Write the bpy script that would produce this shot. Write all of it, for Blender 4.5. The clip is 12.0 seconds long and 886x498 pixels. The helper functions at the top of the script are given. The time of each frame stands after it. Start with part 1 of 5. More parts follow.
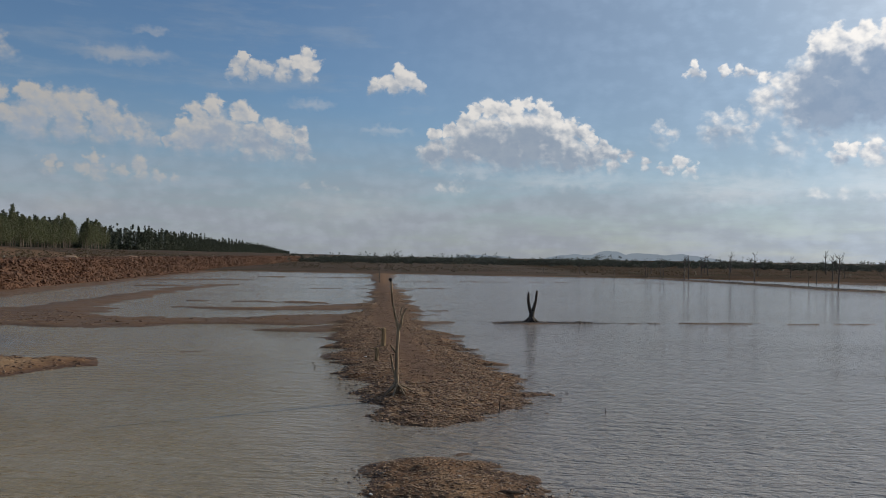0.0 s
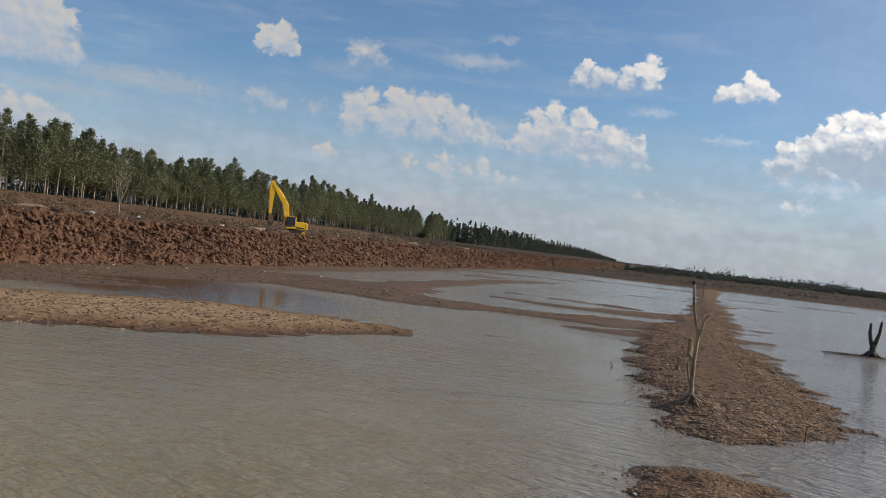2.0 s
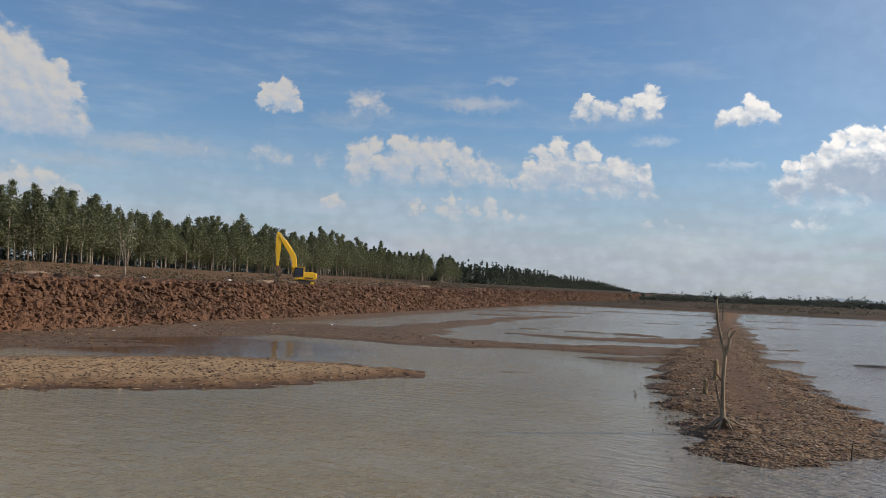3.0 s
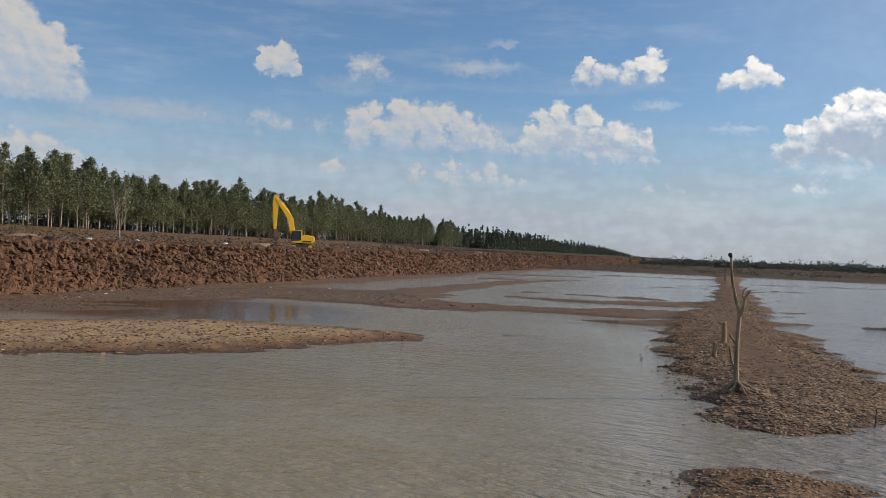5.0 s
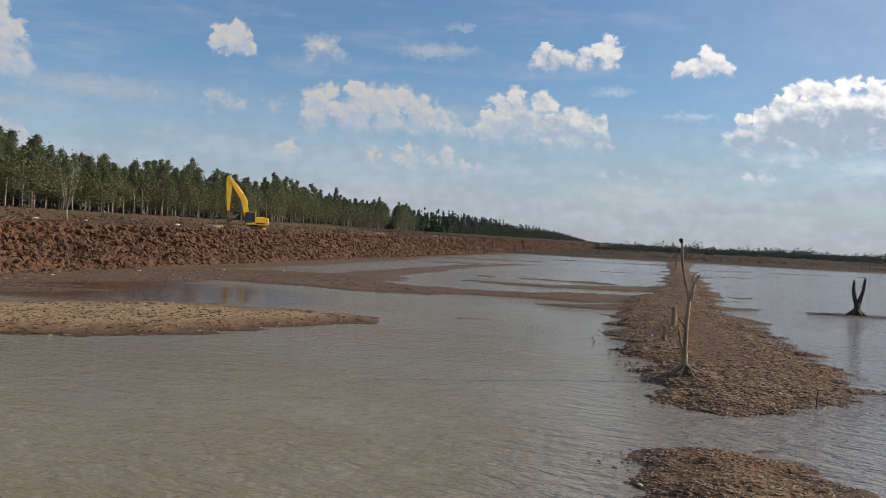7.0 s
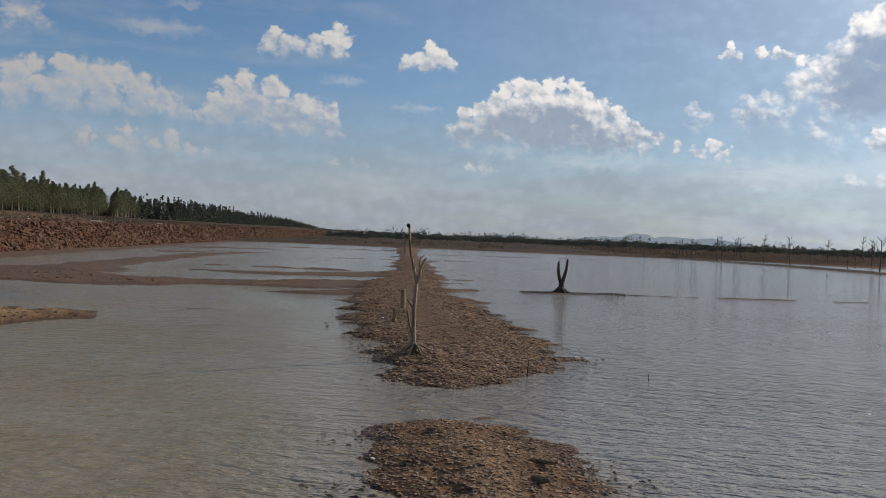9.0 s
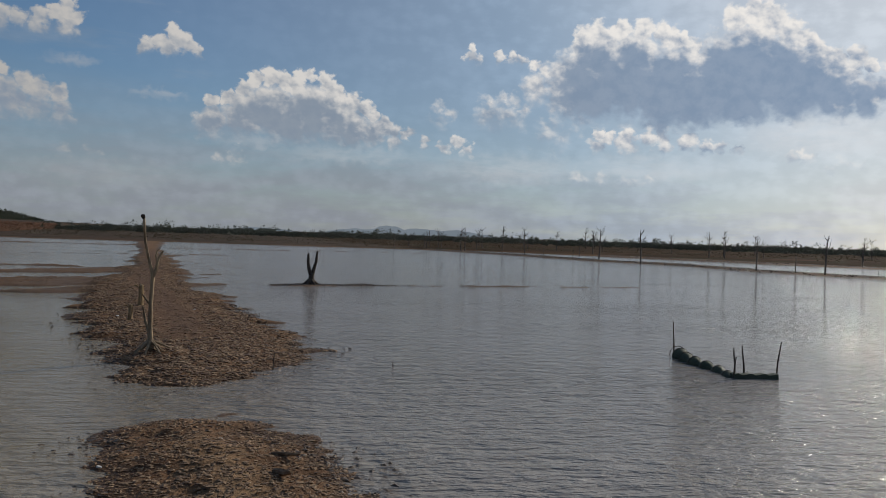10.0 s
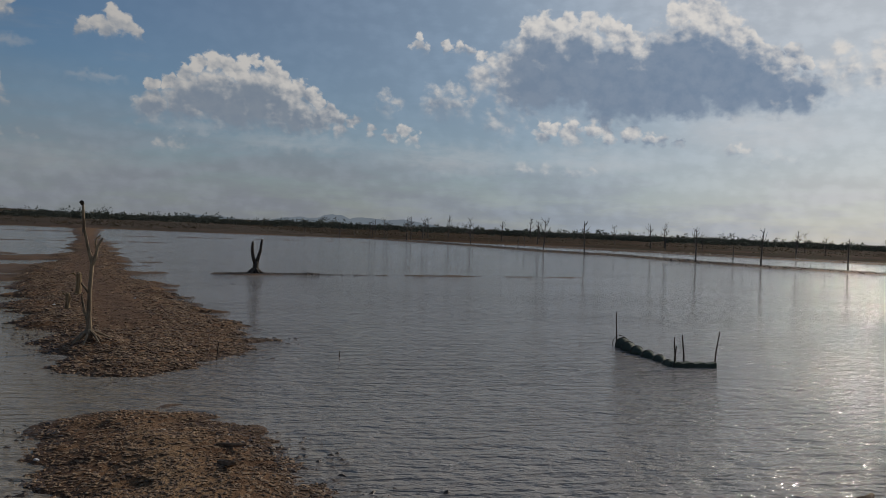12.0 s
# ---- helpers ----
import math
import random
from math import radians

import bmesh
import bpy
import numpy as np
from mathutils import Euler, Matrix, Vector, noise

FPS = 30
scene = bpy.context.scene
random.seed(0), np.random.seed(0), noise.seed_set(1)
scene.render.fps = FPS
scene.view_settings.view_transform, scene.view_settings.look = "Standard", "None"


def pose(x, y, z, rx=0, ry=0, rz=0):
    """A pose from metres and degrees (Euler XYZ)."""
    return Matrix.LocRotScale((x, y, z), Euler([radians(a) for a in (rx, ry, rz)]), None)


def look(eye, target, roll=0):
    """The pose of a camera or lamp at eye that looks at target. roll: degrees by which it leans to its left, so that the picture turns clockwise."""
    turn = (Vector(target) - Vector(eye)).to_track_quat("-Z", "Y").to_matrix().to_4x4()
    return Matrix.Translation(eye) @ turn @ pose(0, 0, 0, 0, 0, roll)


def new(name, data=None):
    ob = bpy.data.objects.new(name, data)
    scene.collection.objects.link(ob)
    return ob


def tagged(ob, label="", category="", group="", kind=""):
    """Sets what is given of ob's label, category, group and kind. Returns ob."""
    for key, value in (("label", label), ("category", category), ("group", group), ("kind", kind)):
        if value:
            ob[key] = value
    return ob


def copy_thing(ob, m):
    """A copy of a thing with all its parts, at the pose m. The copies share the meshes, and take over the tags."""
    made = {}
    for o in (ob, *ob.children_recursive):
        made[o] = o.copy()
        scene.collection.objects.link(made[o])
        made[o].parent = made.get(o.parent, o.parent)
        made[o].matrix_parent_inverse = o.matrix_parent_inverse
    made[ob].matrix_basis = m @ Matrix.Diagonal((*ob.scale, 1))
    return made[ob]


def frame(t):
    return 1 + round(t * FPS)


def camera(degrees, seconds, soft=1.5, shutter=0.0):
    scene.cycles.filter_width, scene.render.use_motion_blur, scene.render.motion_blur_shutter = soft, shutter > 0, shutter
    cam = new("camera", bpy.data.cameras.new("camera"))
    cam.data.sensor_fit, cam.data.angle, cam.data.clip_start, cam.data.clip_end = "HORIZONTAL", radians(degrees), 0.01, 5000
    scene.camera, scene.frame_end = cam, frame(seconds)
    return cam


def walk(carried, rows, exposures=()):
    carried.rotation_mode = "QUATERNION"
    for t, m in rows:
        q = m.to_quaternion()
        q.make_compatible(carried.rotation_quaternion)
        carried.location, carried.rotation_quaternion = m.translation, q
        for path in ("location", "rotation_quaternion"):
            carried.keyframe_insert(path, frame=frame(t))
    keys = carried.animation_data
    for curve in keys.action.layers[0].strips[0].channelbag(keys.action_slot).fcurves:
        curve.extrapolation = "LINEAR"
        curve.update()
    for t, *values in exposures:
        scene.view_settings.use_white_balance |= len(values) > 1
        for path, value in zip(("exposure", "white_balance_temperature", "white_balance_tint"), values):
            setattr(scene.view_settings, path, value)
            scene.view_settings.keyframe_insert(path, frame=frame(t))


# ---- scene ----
cam = camera(57.3, 12.0, 0.8)
PATH = [
    (0, (-0.25, -1.025, 5.148), (-0.231, 0.975, 5.167), 0.9),
    (0.5, (0.024, -0.72, 5.114), (-0.245, 1.262, 5.132), 3.7),
    (1, (0.226, -0.655, 5.141), (-0.15, 1.31, 5.14), 5.0),
    (1.5, (0.36, -0.792, 5.117), (-0.138, 1.145, 5.103), 2.8),
    (2, (0.605, -0.576, 4.694), (-0.152, 1.275, 4.681), 6.2),
    (2.5, (0.615, 0.17, 4.531), (-0.185, 2.003, 4.521), 6.8),
    (3, (0.364, 0.832, 4.347), (-0.427, 2.667, 4.438), 2.2),
    (3.2, (0.293, 1.079, 4.299), (-0.509, 2.909, 4.392), -0.0),
    (4.8, (-0.127, 2.337, 4.102), (-0.95, 4.159, 4.13), 2.2),
    (5, (-0.161, 2.312, 4.123), (-0.951, 4.15, 4.128), 2.1),
    (5.5, (-0.171, 2.282, 4.125), (-0.897, 4.146, 4.119), 2.5),
    (6, (-0.263, 2.232, 4.076), (-0.959, 4.106, 4.055), 2.7),
    (6.5, (-0.189, 2.311, 4.131), (-0.882, 4.186, 4.1), 2.7),
    (8.3, (-0.132, 2.187, 3.98), (-0.592, 4.134, 3.961), 1.8),
    (8.5, (-0.134, 2.191, 3.987), (-0.492, 4.159, 3.965), 2.0),
    (9, (-0.105, 2.076, 4.065), (-0.152, 4.075, 4.03), 2.2),
    (9.5, (0.014, 2.147, 4.016), (0.269, 4.131, 3.988), 2.1),
    (10, (0.111, 2.107, 4.022), (0.663, 4.029, 3.99), 1.9),
    (10.5, (0.079, 2.151, 4.012), (0.829, 4.004, 3.979), 2.0),
    (11, (0.092, 2.101, 3.995), (0.848, 3.952, 3.95), 1.7),
    (11.5, (0.108, 2.155, 4.015), (0.801, 4.031, 3.967), 1.8),
    (12, (0.056, 2.111, 4.03), (0.736, 3.991, 3.977), 2.4),
]
EXPOSURES = [(0.0, -0.60), (1.0, -0.29), (2.0, -0.17), (6.5, -0.13), (8.5, -0.30), (9.0, -0.46), (9.5, -0.65), (10.0, -0.86), (10.5, -1.10), (11.5, -1.05), (12.0, -1.22)]
walk(cam, [(t, look(e, g, r)) for t, e, g, r in PATH], EXPOSURES)

# ---------------------------------------------------------------- world and sun
SUN_AZ, SUN_EL = 59.5, 25.0


class Tree:
    """A short way to write node trees."""

    def __init__(self, nt):
        self.nt = nt
        nt.nodes.clear()

    def node(self, kind, **props):
        n = self.nt.nodes.new(kind)
        for k, v in props.items():
            setattr(n, k, v)
        return n

    def put(self, sock, v):
        if isinstance(v, bpy.types.NodeSocket):
            self.nt.links.new(v, sock)
        elif v is not None:
            sock.default_value = v

    def math(self, op, a, b=None, c=None, clamp=False):
        n = self.node("ShaderNodeMath", operation=op, use_clamp=clamp)
        for i, v in enumerate((a, b, c)):
            self.put(n.inputs[i], v)
        return n.outputs[0]

    def vec(self, op, a, b=None, out=0):
        n = self.node("ShaderNodeVectorMath", operation=op)
        self.put(n.inputs[0], a)
        self.put(n.inputs[1], b)
        return n.outputs[out]

    def xyz(self, x, y, z):
        n = self.node("ShaderNodeCombineXYZ")
        for i, v in enumerate((x, y, z)):
            self.put(n.inputs[i], v)
        return n.outputs[0]

    def noise(self, v, scale, detail=4.0, rough=0.55, dist=0.0):
        n = self.node("ShaderNodeTexNoise")
        self.put(n.inputs["Vector"], v)
        for k, x in (("Scale", scale), ("Detail", detail), ("Roughness", rough), ("Distortion", dist)):
            n.inputs[k].default_value = x
        return n.outputs["Fac"]

    def ramp(self, v, lo, hi, a=0.0, b=1.0, smooth=True):
        n = self.node("ShaderNodeMapRange", interpolation_type="SMOOTHSTEP" if smooth else "LINEAR")
        for k, x in zip(range(5), (v, lo, hi, a, b)):
            self.put(n.inputs[k], x)
        return n.outputs[0]

    def mix(self, f, a, b, kind="MIX"):
        n = self.node("ShaderNodeMixRGB", blend_type=kind)
        for i, v in enumerate((f, a, b)):
            if isinstance(v, tuple) and len(v) == 3:
                v = (*v, 1)
            self.put(n.inputs[i], v)
        return n.outputs[0]


world = bpy.data.worlds.new("sky")
scene.world = world
world.use_nodes = True
W = Tree(world.node_tree)
sky = W.node("ShaderNodeTexSky", sky_type="NISHITA", sun_disc=False, sun_elevation=radians(SUN_EL),
             sun_rotation=radians(SUN_AZ), altitude=100.0, air_density=1.0, dust_density=0.7, ozone_density=2.0)
way = W.vec("NORMALIZE", W.node("ShaderNodeTexCoord").outputs["Generated"])
sep = W.node("ShaderNodeSeparateXYZ")
W.put(sep.inputs[0], way)
az = W.math("MULTIPLY", W.math("ARCTAN2", sep.outputs[0], sep.outputs[1]), 57.2958)
el = W.math("MULTIPLY", W.math("ARCSINE", sep.outputs[2]), 57.2958)
uv = W.xyz(az, W.math("MULTIPLY", el, 1.15), 3.0)
# slow warp of the whole field, so that no cloud is a plain oval
wob = W.node("ShaderNodeTexNoise")
W.put(wob.inputs["Vector"], uv)
wob.inputs["Scale"].default_value, wob.inputs["Detail"].default_value = 0.8, 3.0
warp = W.vec("MULTIPLY", W.vec("SUBTRACT", wob.outputs["Color"], (0.5, 0.5, 0.5)), (0.9, 0.7, 0.0))
ruff = W.node("ShaderNodeTexNoise")
W.put(ruff.inputs["Vector"], uv)
ruff.inputs["Scale"].default_value, ruff.inputs["Detail"].default_value = 1.5, 3.0
warp = W.vec("ADD", warp, W.vec("MULTIPLY", W.vec("SUBTRACT", ruff.outputs["Color"], (0.5, 0.5, 0.5)), (1.3, 1.0, 0.0)))
pos = W.vec("ADD", W.xyz(az, el, 0.0), warp)
field, depth, weight, marks = -1.0, -1.0, 0.0, (0.0, 0.0, 0.0)
wisps = 0.0


def cloud(base, tall, core, amount, soft, *heads):
    """One cumulus: the elevation of its flat base and its height in degrees, the lightness of its core, its density, the softness
    of its underside, and the round heads that it is heaped up from: azimuth, elevation and radius."""
    global field, depth, weight, marks
    nt = bpy.data.node_groups.new("cumulus", "ShaderNodeTree")
    for name, kind in (("Pos", "Vector"), ("Field", "Float"), ("Depth", "Float"), ("Weight", "Float"), ("Marks", "Vector")):
        nt.interface.new_socket(name, in_out="INPUT", socket_type="NodeSocket" + kind)
        if name != "Pos":
            nt.interface.new_socket(name, in_out="OUTPUT", socket_type="NodeSocket" + kind)
    G = Tree(nt)
    gi, go = G.node("NodeGroupInput"), G.node("NodeGroupOutput")
    f, deep = None, None
    heads = [h for h in heads] + [(a, base + 0.48 * (e - base), max(r, 0.40 * (e - base))) for a, e, r in heads[::2] if e - base > 0.8 * r]
    for a, e, r in heads:
        r *= 1.22
        d = G.vec("DISTANCE", gi.outputs["Pos"], (a, e, 0.0), out=1)
        g = G.math("MULTIPLY_ADD", d, -1.5 * amount / r, 1.5 * amount)
        f = g if f is None else G.math("SMOOTH_MAX", f, g, 0.28 * amount)
        if r > 0.6 or deep is None:
            g = G.math("SUBTRACT", r, G.vec("DISTANCE", gi.outputs["Pos"], (a - 0.04, e - 0.05, 0.0), out=1))
            deep = g if deep is None else G.math("SMOOTH_MAX", deep, g, 0.4)
    f = G.math("SMOOTH_MIN", f, 1.15 * amount, 0.5 * amount)
    s = G.node("ShaderNodeSeparateXYZ")
    G.put(s.inputs[0], gi.outputs["Pos"])
    cut = 1.5 / (0.5 + soft)
    f = G.math("SMOOTH_MIN", f, G.math("MULTIPLY_ADD", s.outputs[1], cut, 0.1 - base * cut), 0.25)
    rise = G.math("MULTIPLY_ADD", s.outputs[1], 1.0 / tall, -base / tall)
    k = G.math("MAXIMUM", G.math("ADD", f, 0.4), 0.0)
    n = G.node("ShaderNodeVectorMath", operation="MULTIPLY_ADD")
    G.put(n.inputs[0], G.xyz(rise, core, soft)), G.put(n.inputs[1], G.xyz(k, k, k)), G.put(n.inputs[2], gi.outputs["Marks"])
    G.put(go.inputs["Field"], G.math("MAXIMUM", gi.outputs["Field"], f))
    G.put(go.inputs["Depth"], G.math("MAXIMUM", gi.outputs["Depth"], deep))
    G.put(go.inputs["Weight"], G.math("ADD", gi.outputs["Weight"], k))
    G.put(go.inputs["Marks"], n.outputs[0])
    u = W.node("ShaderNodeGroup", node_tree=nt)
    for name, v in (("Pos", pos), ("Field", field), ("Depth", depth), ("Weight", weight), ("Marks", marks)):
        W.put(u.inputs[name], v)
    field, depth, weight, marks = u.outputs["Field"], u.outputs["Depth"], u.outputs["Weight"], u.outputs["Marks"]


def wisp(a, e, w, h, amount):
    """A thin soft streak of cloud: azimuth, elevation, half width, half height, density."""
    global wisps
    d = W.vec("LENGTH", W.vec("MULTIPLY", W.vec("SUBTRACT", pos, (a, e, 0.0)), (0.8 / w, 0.8 / h, 0.0)), out=1)
    wisps = W.math("MAXIMUM", wisps, W.ramp(d, 1.0, 0.1, 0.0, amount))


cloud(8.2, 6.6, 0.8, 1.0, 0.5, (-49.8, 11.3, 1.66), (-48.5, 11.5, 0.71), (-49.4, 9.5, 1.66), (-48.0, 9.3, 0.95), (-51.5, 10.2, 2.96), (-52.2, 12.4, 2.37), (-49.6, 12.4, 0.99))
cloud(4.1, 2.5, 0.8, 0.9, 0.5, (-49.9, 5.3, 1.11), (-48.3, 4.9, 0.95), (-47.4, 4.8, 0.47), (-51.4, 5.0, 1.58))
cloud(11.5, 2.3, 0.95, 1.0, 0.35, (-36.2, 12.6, 0.51), (-35.7, 12.9, 0.67), (-34.9, 12.9, 0.87), (-34.7, 12.3, 0.87), (-34.0, 12.2, 0.47))
cloud(11.2, 2.2, 0.8, 0.45, 0.8, (-29.6, 12.7, 0.79), (-28.7, 12.7, 0.79), (-28.3, 12.1, 0.95), (-29.9, 11.9, 0.87))
cloud(7.5, 1.8, 0.8, 0.4, 0.9, (-36.6, 8.6, 0.71), (-35.7, 8.3, 0.95), (-36.8, 7.7, 0.79), (-34.6, 8.2, 0.87), (-40.0, 8.3, 0.47), (-32.1, 8.3, 0.71))
cloud(6.5, 4.1, 0.42, 1.0, 0.75, (-29.4, 8.9, 0.95), (-28.6, 9.7, 0.67), (-29.8, 8.4, 0.71), (-28.2, 8.4, 0.79), (-26.9, 9.9, 0.71), (-25.8, 9.3, 1.03), (-24.4, 9.2, 1.11), (-23.3, 9.6, 0.87), (-22.2, 8.9, 0.87), (-21.0, 8.4, 0.95), (-19.9, 7.7, 0.79), (-19.2, 7.3, 0.47), (-26.6, 8.2, 1.03), (-24.2, 8.1, 1.11))
cloud(6.8, 1.3, 0.8, 1.0, 0.4, (-18.3, 7.3, 0.43), (-17.5, 7.5, 0.51), (-16.7, 7.1, 0.43))
cloud(6.1, 4.5, 0.42, 1.0, 0.75, (-16.6, 9.5, 0.63), (-15.5, 9.9, 0.67), (-15.1, 10.1, 0.4), (-13.7, 9.6, 0.71), (-12.8, 9.5, 0.51), (-14.7, 8.2, 1.03), (-13.1, 7.9, 0.95), (-11.6, 8.8, 0.59), (-10.8, 8.4, 0.87), (-9.6, 8.2, 0.67), (-9.4, 7.2, 0.71), (-8.8, 6.5, 0.4), (-11.9, 7.4, 0.79), (-16.3, 8.9, 0.63), (-17.4, 8.7, 0.47))
cloud(4.9, 1.2, 0.9, 0.9, 0.4, (-31.2, 5.5, 0.63), (-31.6, 5.2, 0.4), (-30.7, 5.2, 0.36))
cloud(4.3, 2.2, 0.85, 0.75, 0.7, (-25.5, 5.6, 0.43), (-24.7, 5.4, 0.4), (-22.8, 6.0, 0.51), (-23.5, 5.3, 0.51), (-22.4, 5.4, 0.59), (-21.3, 5.3, 0.51), (-20.2, 5.6, 0.55), (-19.0, 5.2, 0.59), (-17.8, 4.9, 0.47))
cloud(11.6, 2.6, 0.9, 0.95, 0.45, (-13.9, 12.8, 0.55), (-13.6, 13.3, 0.36), (-12.9, 12.6, 0.55), (-11.9, 12.5, 0.59), (-10.8, 12.7, 0.63), (-9.7, 13.1, 0.71), (-9.2, 13.6, 0.55), (-8.7, 13.0, 0.51))
cloud(11.1, 2.2, 0.9, 0.95, 0.45, (-4.4, 11.6, 0.51), (-3.8, 12.1, 0.59), (-2.7, 12.6, 0.67), (-1.9, 12.3, 0.71), (-1.2, 11.8, 0.47), (-3.1, 11.8, 0.71))
cloud(4.1, 1.3, 0.8, 0.45, 0.9, (0.6, 4.7, 0.47), (1.3, 4.8, 0.59), (1.9, 4.4, 0.59))
cloud(4.0, 1.3, 0.75, 0.35, 1.0, (-11.3, 4.3, 0.47), (-10.2, 4.2, 0.47), (-9.1, 4.6, 0.63), (-7.7, 4.6, 0.55))
cloud(5.8, 5.4, 0.28, 1.15, 0.55, (-0.2, 8.6, 0.51), (0.8, 8.9, 0.55), (1.9, 9.5, 0.55), (2.8, 10.1, 0.59), (3.8, 10.4, 0.67), (4.5, 10.3, 0.59), (5.3, 9.9, 0.63), (5.8, 10.7, 0.47), (6.5, 10.7, 0.51), (7.5, 10.4, 0.67), (8.0, 9.6, 0.71), (8.4, 8.8, 0.71), (9.3, 9.0, 0.71), (10.2, 8.6, 0.63), (10.8, 8.3, 0.55), (11.6, 7.5, 0.67), (12.4, 7.1, 0.59), (13.3, 7.1, 0.43), (14.5, 6.7, 0.36), (2.6, 8.3, 1.34), (5.3, 8.1, 1.66), (7.3, 7.7, 1.26), (9.6, 7.2, 1.03))
cloud(5.6, 1.5, 0.55, 0.9, 0.6, (15.8, 6.1, 0.47), (16.7, 6.5, 0.55), (17.5, 6.1, 0.47), (18.4, 5.4, 0.47), (19.4, 5.0, 0.47))
cloud(4.0, 1.3, 0.7, 0.4, 0.8, (0.7, 4.6, 0.55), (1.6, 4.7, 0.63), (1.3, 3.7, 0.55))
cloud(11.9, 1.3, 0.95, 0.75, 0.5, (17.5, 12.9, 0.32), (18.1, 12.3, 0.43), (19.6, 12.6, 0.32), (20.5, 12.5, 0.47), (21.2, 12.3, 0.4))
cloud(8.9, 3.4, 0.95, 0.6, 0.6, (22.2, 11.9, 0.47), (22.9, 11.5, 0.51), (23.8, 10.9, 0.55), (24.2, 10.3, 0.55), (24.7, 9.7, 0.36), (27.5, 9.3, 0.47))
cloud(7.1, 3.1, 0.5, 0.5, 0.9, (15.4, 9.0, 0.51), (16.3, 8.6, 0.51), (18.7, 9.5, 0.59), (19.7, 9.7, 0.59), (20.7, 9.5, 0.59), (21.4, 8.9, 0.51), (19.5, 8.5, 1.34))
cloud(7.5, 7.6, 0.1, 1.15, 0.55, (25.2, 13.6, 0.79), (26.4, 14.1, 0.83), (27.9, 14.1, 0.83), (29.4, 14.2, 0.83), (30.8, 14.0, 0.75), (31.8, 13.4, 0.63), (32.6, 12.8, 0.71), (33.5, 12.2, 0.71), (34.5, 11.9, 0.67), (35.1, 11.3, 0.47), (26.2, 12.4, 1.78), (28.7, 12.2, 1.98), (31.0, 10.7, 2.05), (30.0, 9.6, 1.38), (32.9, 9.9, 1.82))
cloud(7.7, 8.4, 0.1, 1.15, 0.55, (35.4, 14.8, 0.87), (36.7, 15.1, 0.95), (37.7, 14.4, 0.95), (38.7, 13.8, 0.83), (39.7, 13.3, 0.71), (40.4, 12.5, 0.75), (41.4, 11.9, 0.67), (42.7, 11.9, 0.63), (43.4, 11.4, 0.51), (35.0, 12.6, 0.55), (36.4, 12.7, 1.66), (37.1, 11.2, 2.17), (38.8, 11.2, 1.82), (40.5, 10.9, 1.26), (35.8, 9.8, 2.17), (38.2, 9.9, 1.58), (41.8, 11.0, 0.99))
cloud(5.8, 2.1, 0.45, 0.85, 0.6, (26.6, 7.4, 0.43), (27.2, 7.1, 0.47), (28.5, 7.2, 0.71), (29.9, 7.1, 0.63), (30.8, 7.2, 0.67), (32.5, 6.8, 0.71), (33.8, 6.6, 0.55), (34.7, 6.5, 0.51), (35.8, 6.4, 0.32))
cloud(5.3, 4.2, 0.75, 0.4, 1.0, (22.9, 7.8, 0.59), (24.3, 7.1, 0.79), (23.4, 6.3, 0.71), (25.1, 7.5, 0.55), (23.6, 9.0, 0.55))
cloud(3.6, 1.3, 0.4, 0.4, 0.9, (25.2, 4.2, 0.71), (26.7, 4.1, 0.79), (28.6, 4.0, 0.71), (30.2, 4.2, 0.47))
cloud(5.2, 1.3, 0.2, 0.5, 0.7, (39.2, 6.0, 0.4), (39.6, 6.1, 0.47), (40.0, 5.7, 0.47))
cloud(4.6, 1.4, 0.2, 0.35, 1.0, (41.4, 5.1, 0.55), (42.2, 5.3, 0.71), (43.3, 5.1, 0.55))
cloud(8.6, 4.4, 1.0, 0.55, 1.0, (45.3, 12.2, 0.79), (44.8, 11.1, 0.99), (46.1, 10.8, 1.19), (47.7, 10.6, 1.38), (47.6, 11.9, 0.99), (49.2, 11.2, 1.78), (45.2, 9.7, 0.99))
wisp(-43.3, 8.6, 5.9, 0.8, 0.55)
wisp(-48.4, 7.2, 4.7, 0.6, 0.4)
wisp(-21.2, 12.8, 3.6, 0.6, 0.6)
wisp(-19.5, 14.4, 1.4, 0.3, 0.4)
wisp(-30.7, 11.3, 2.4, 0.6, 0.25)
wisp(-8.9, 10.4, 1.8, 0.4, 0.4)
wisp(-3.6, 8.7, 1.8, 0.4, 0.4)
wisp(-20.2, 8.6, 3.2, 0.6, 0.35)
wisp(-24.0, 2.9, 3.2, 0.7, 0.4)
wisp(-7.1, 3.4, 5.9, 1.2, 0.3)
wisp(2.4, 6.0, 2.4, 0.5, 0.35)
wisp(20.4, 4.8, 6.3, 1.2, 0.35)
wisp(30.1, 5.0, 5.9, 1.2, 0.35)
wisp(-3.2, 8.8, 1.4, 0.3, 0.4)
wisp(9.3, 5.4, 6.3, 0.7, 0.3)
wisp(41.0, 7.2, 6.3, 1.6, 0.5)
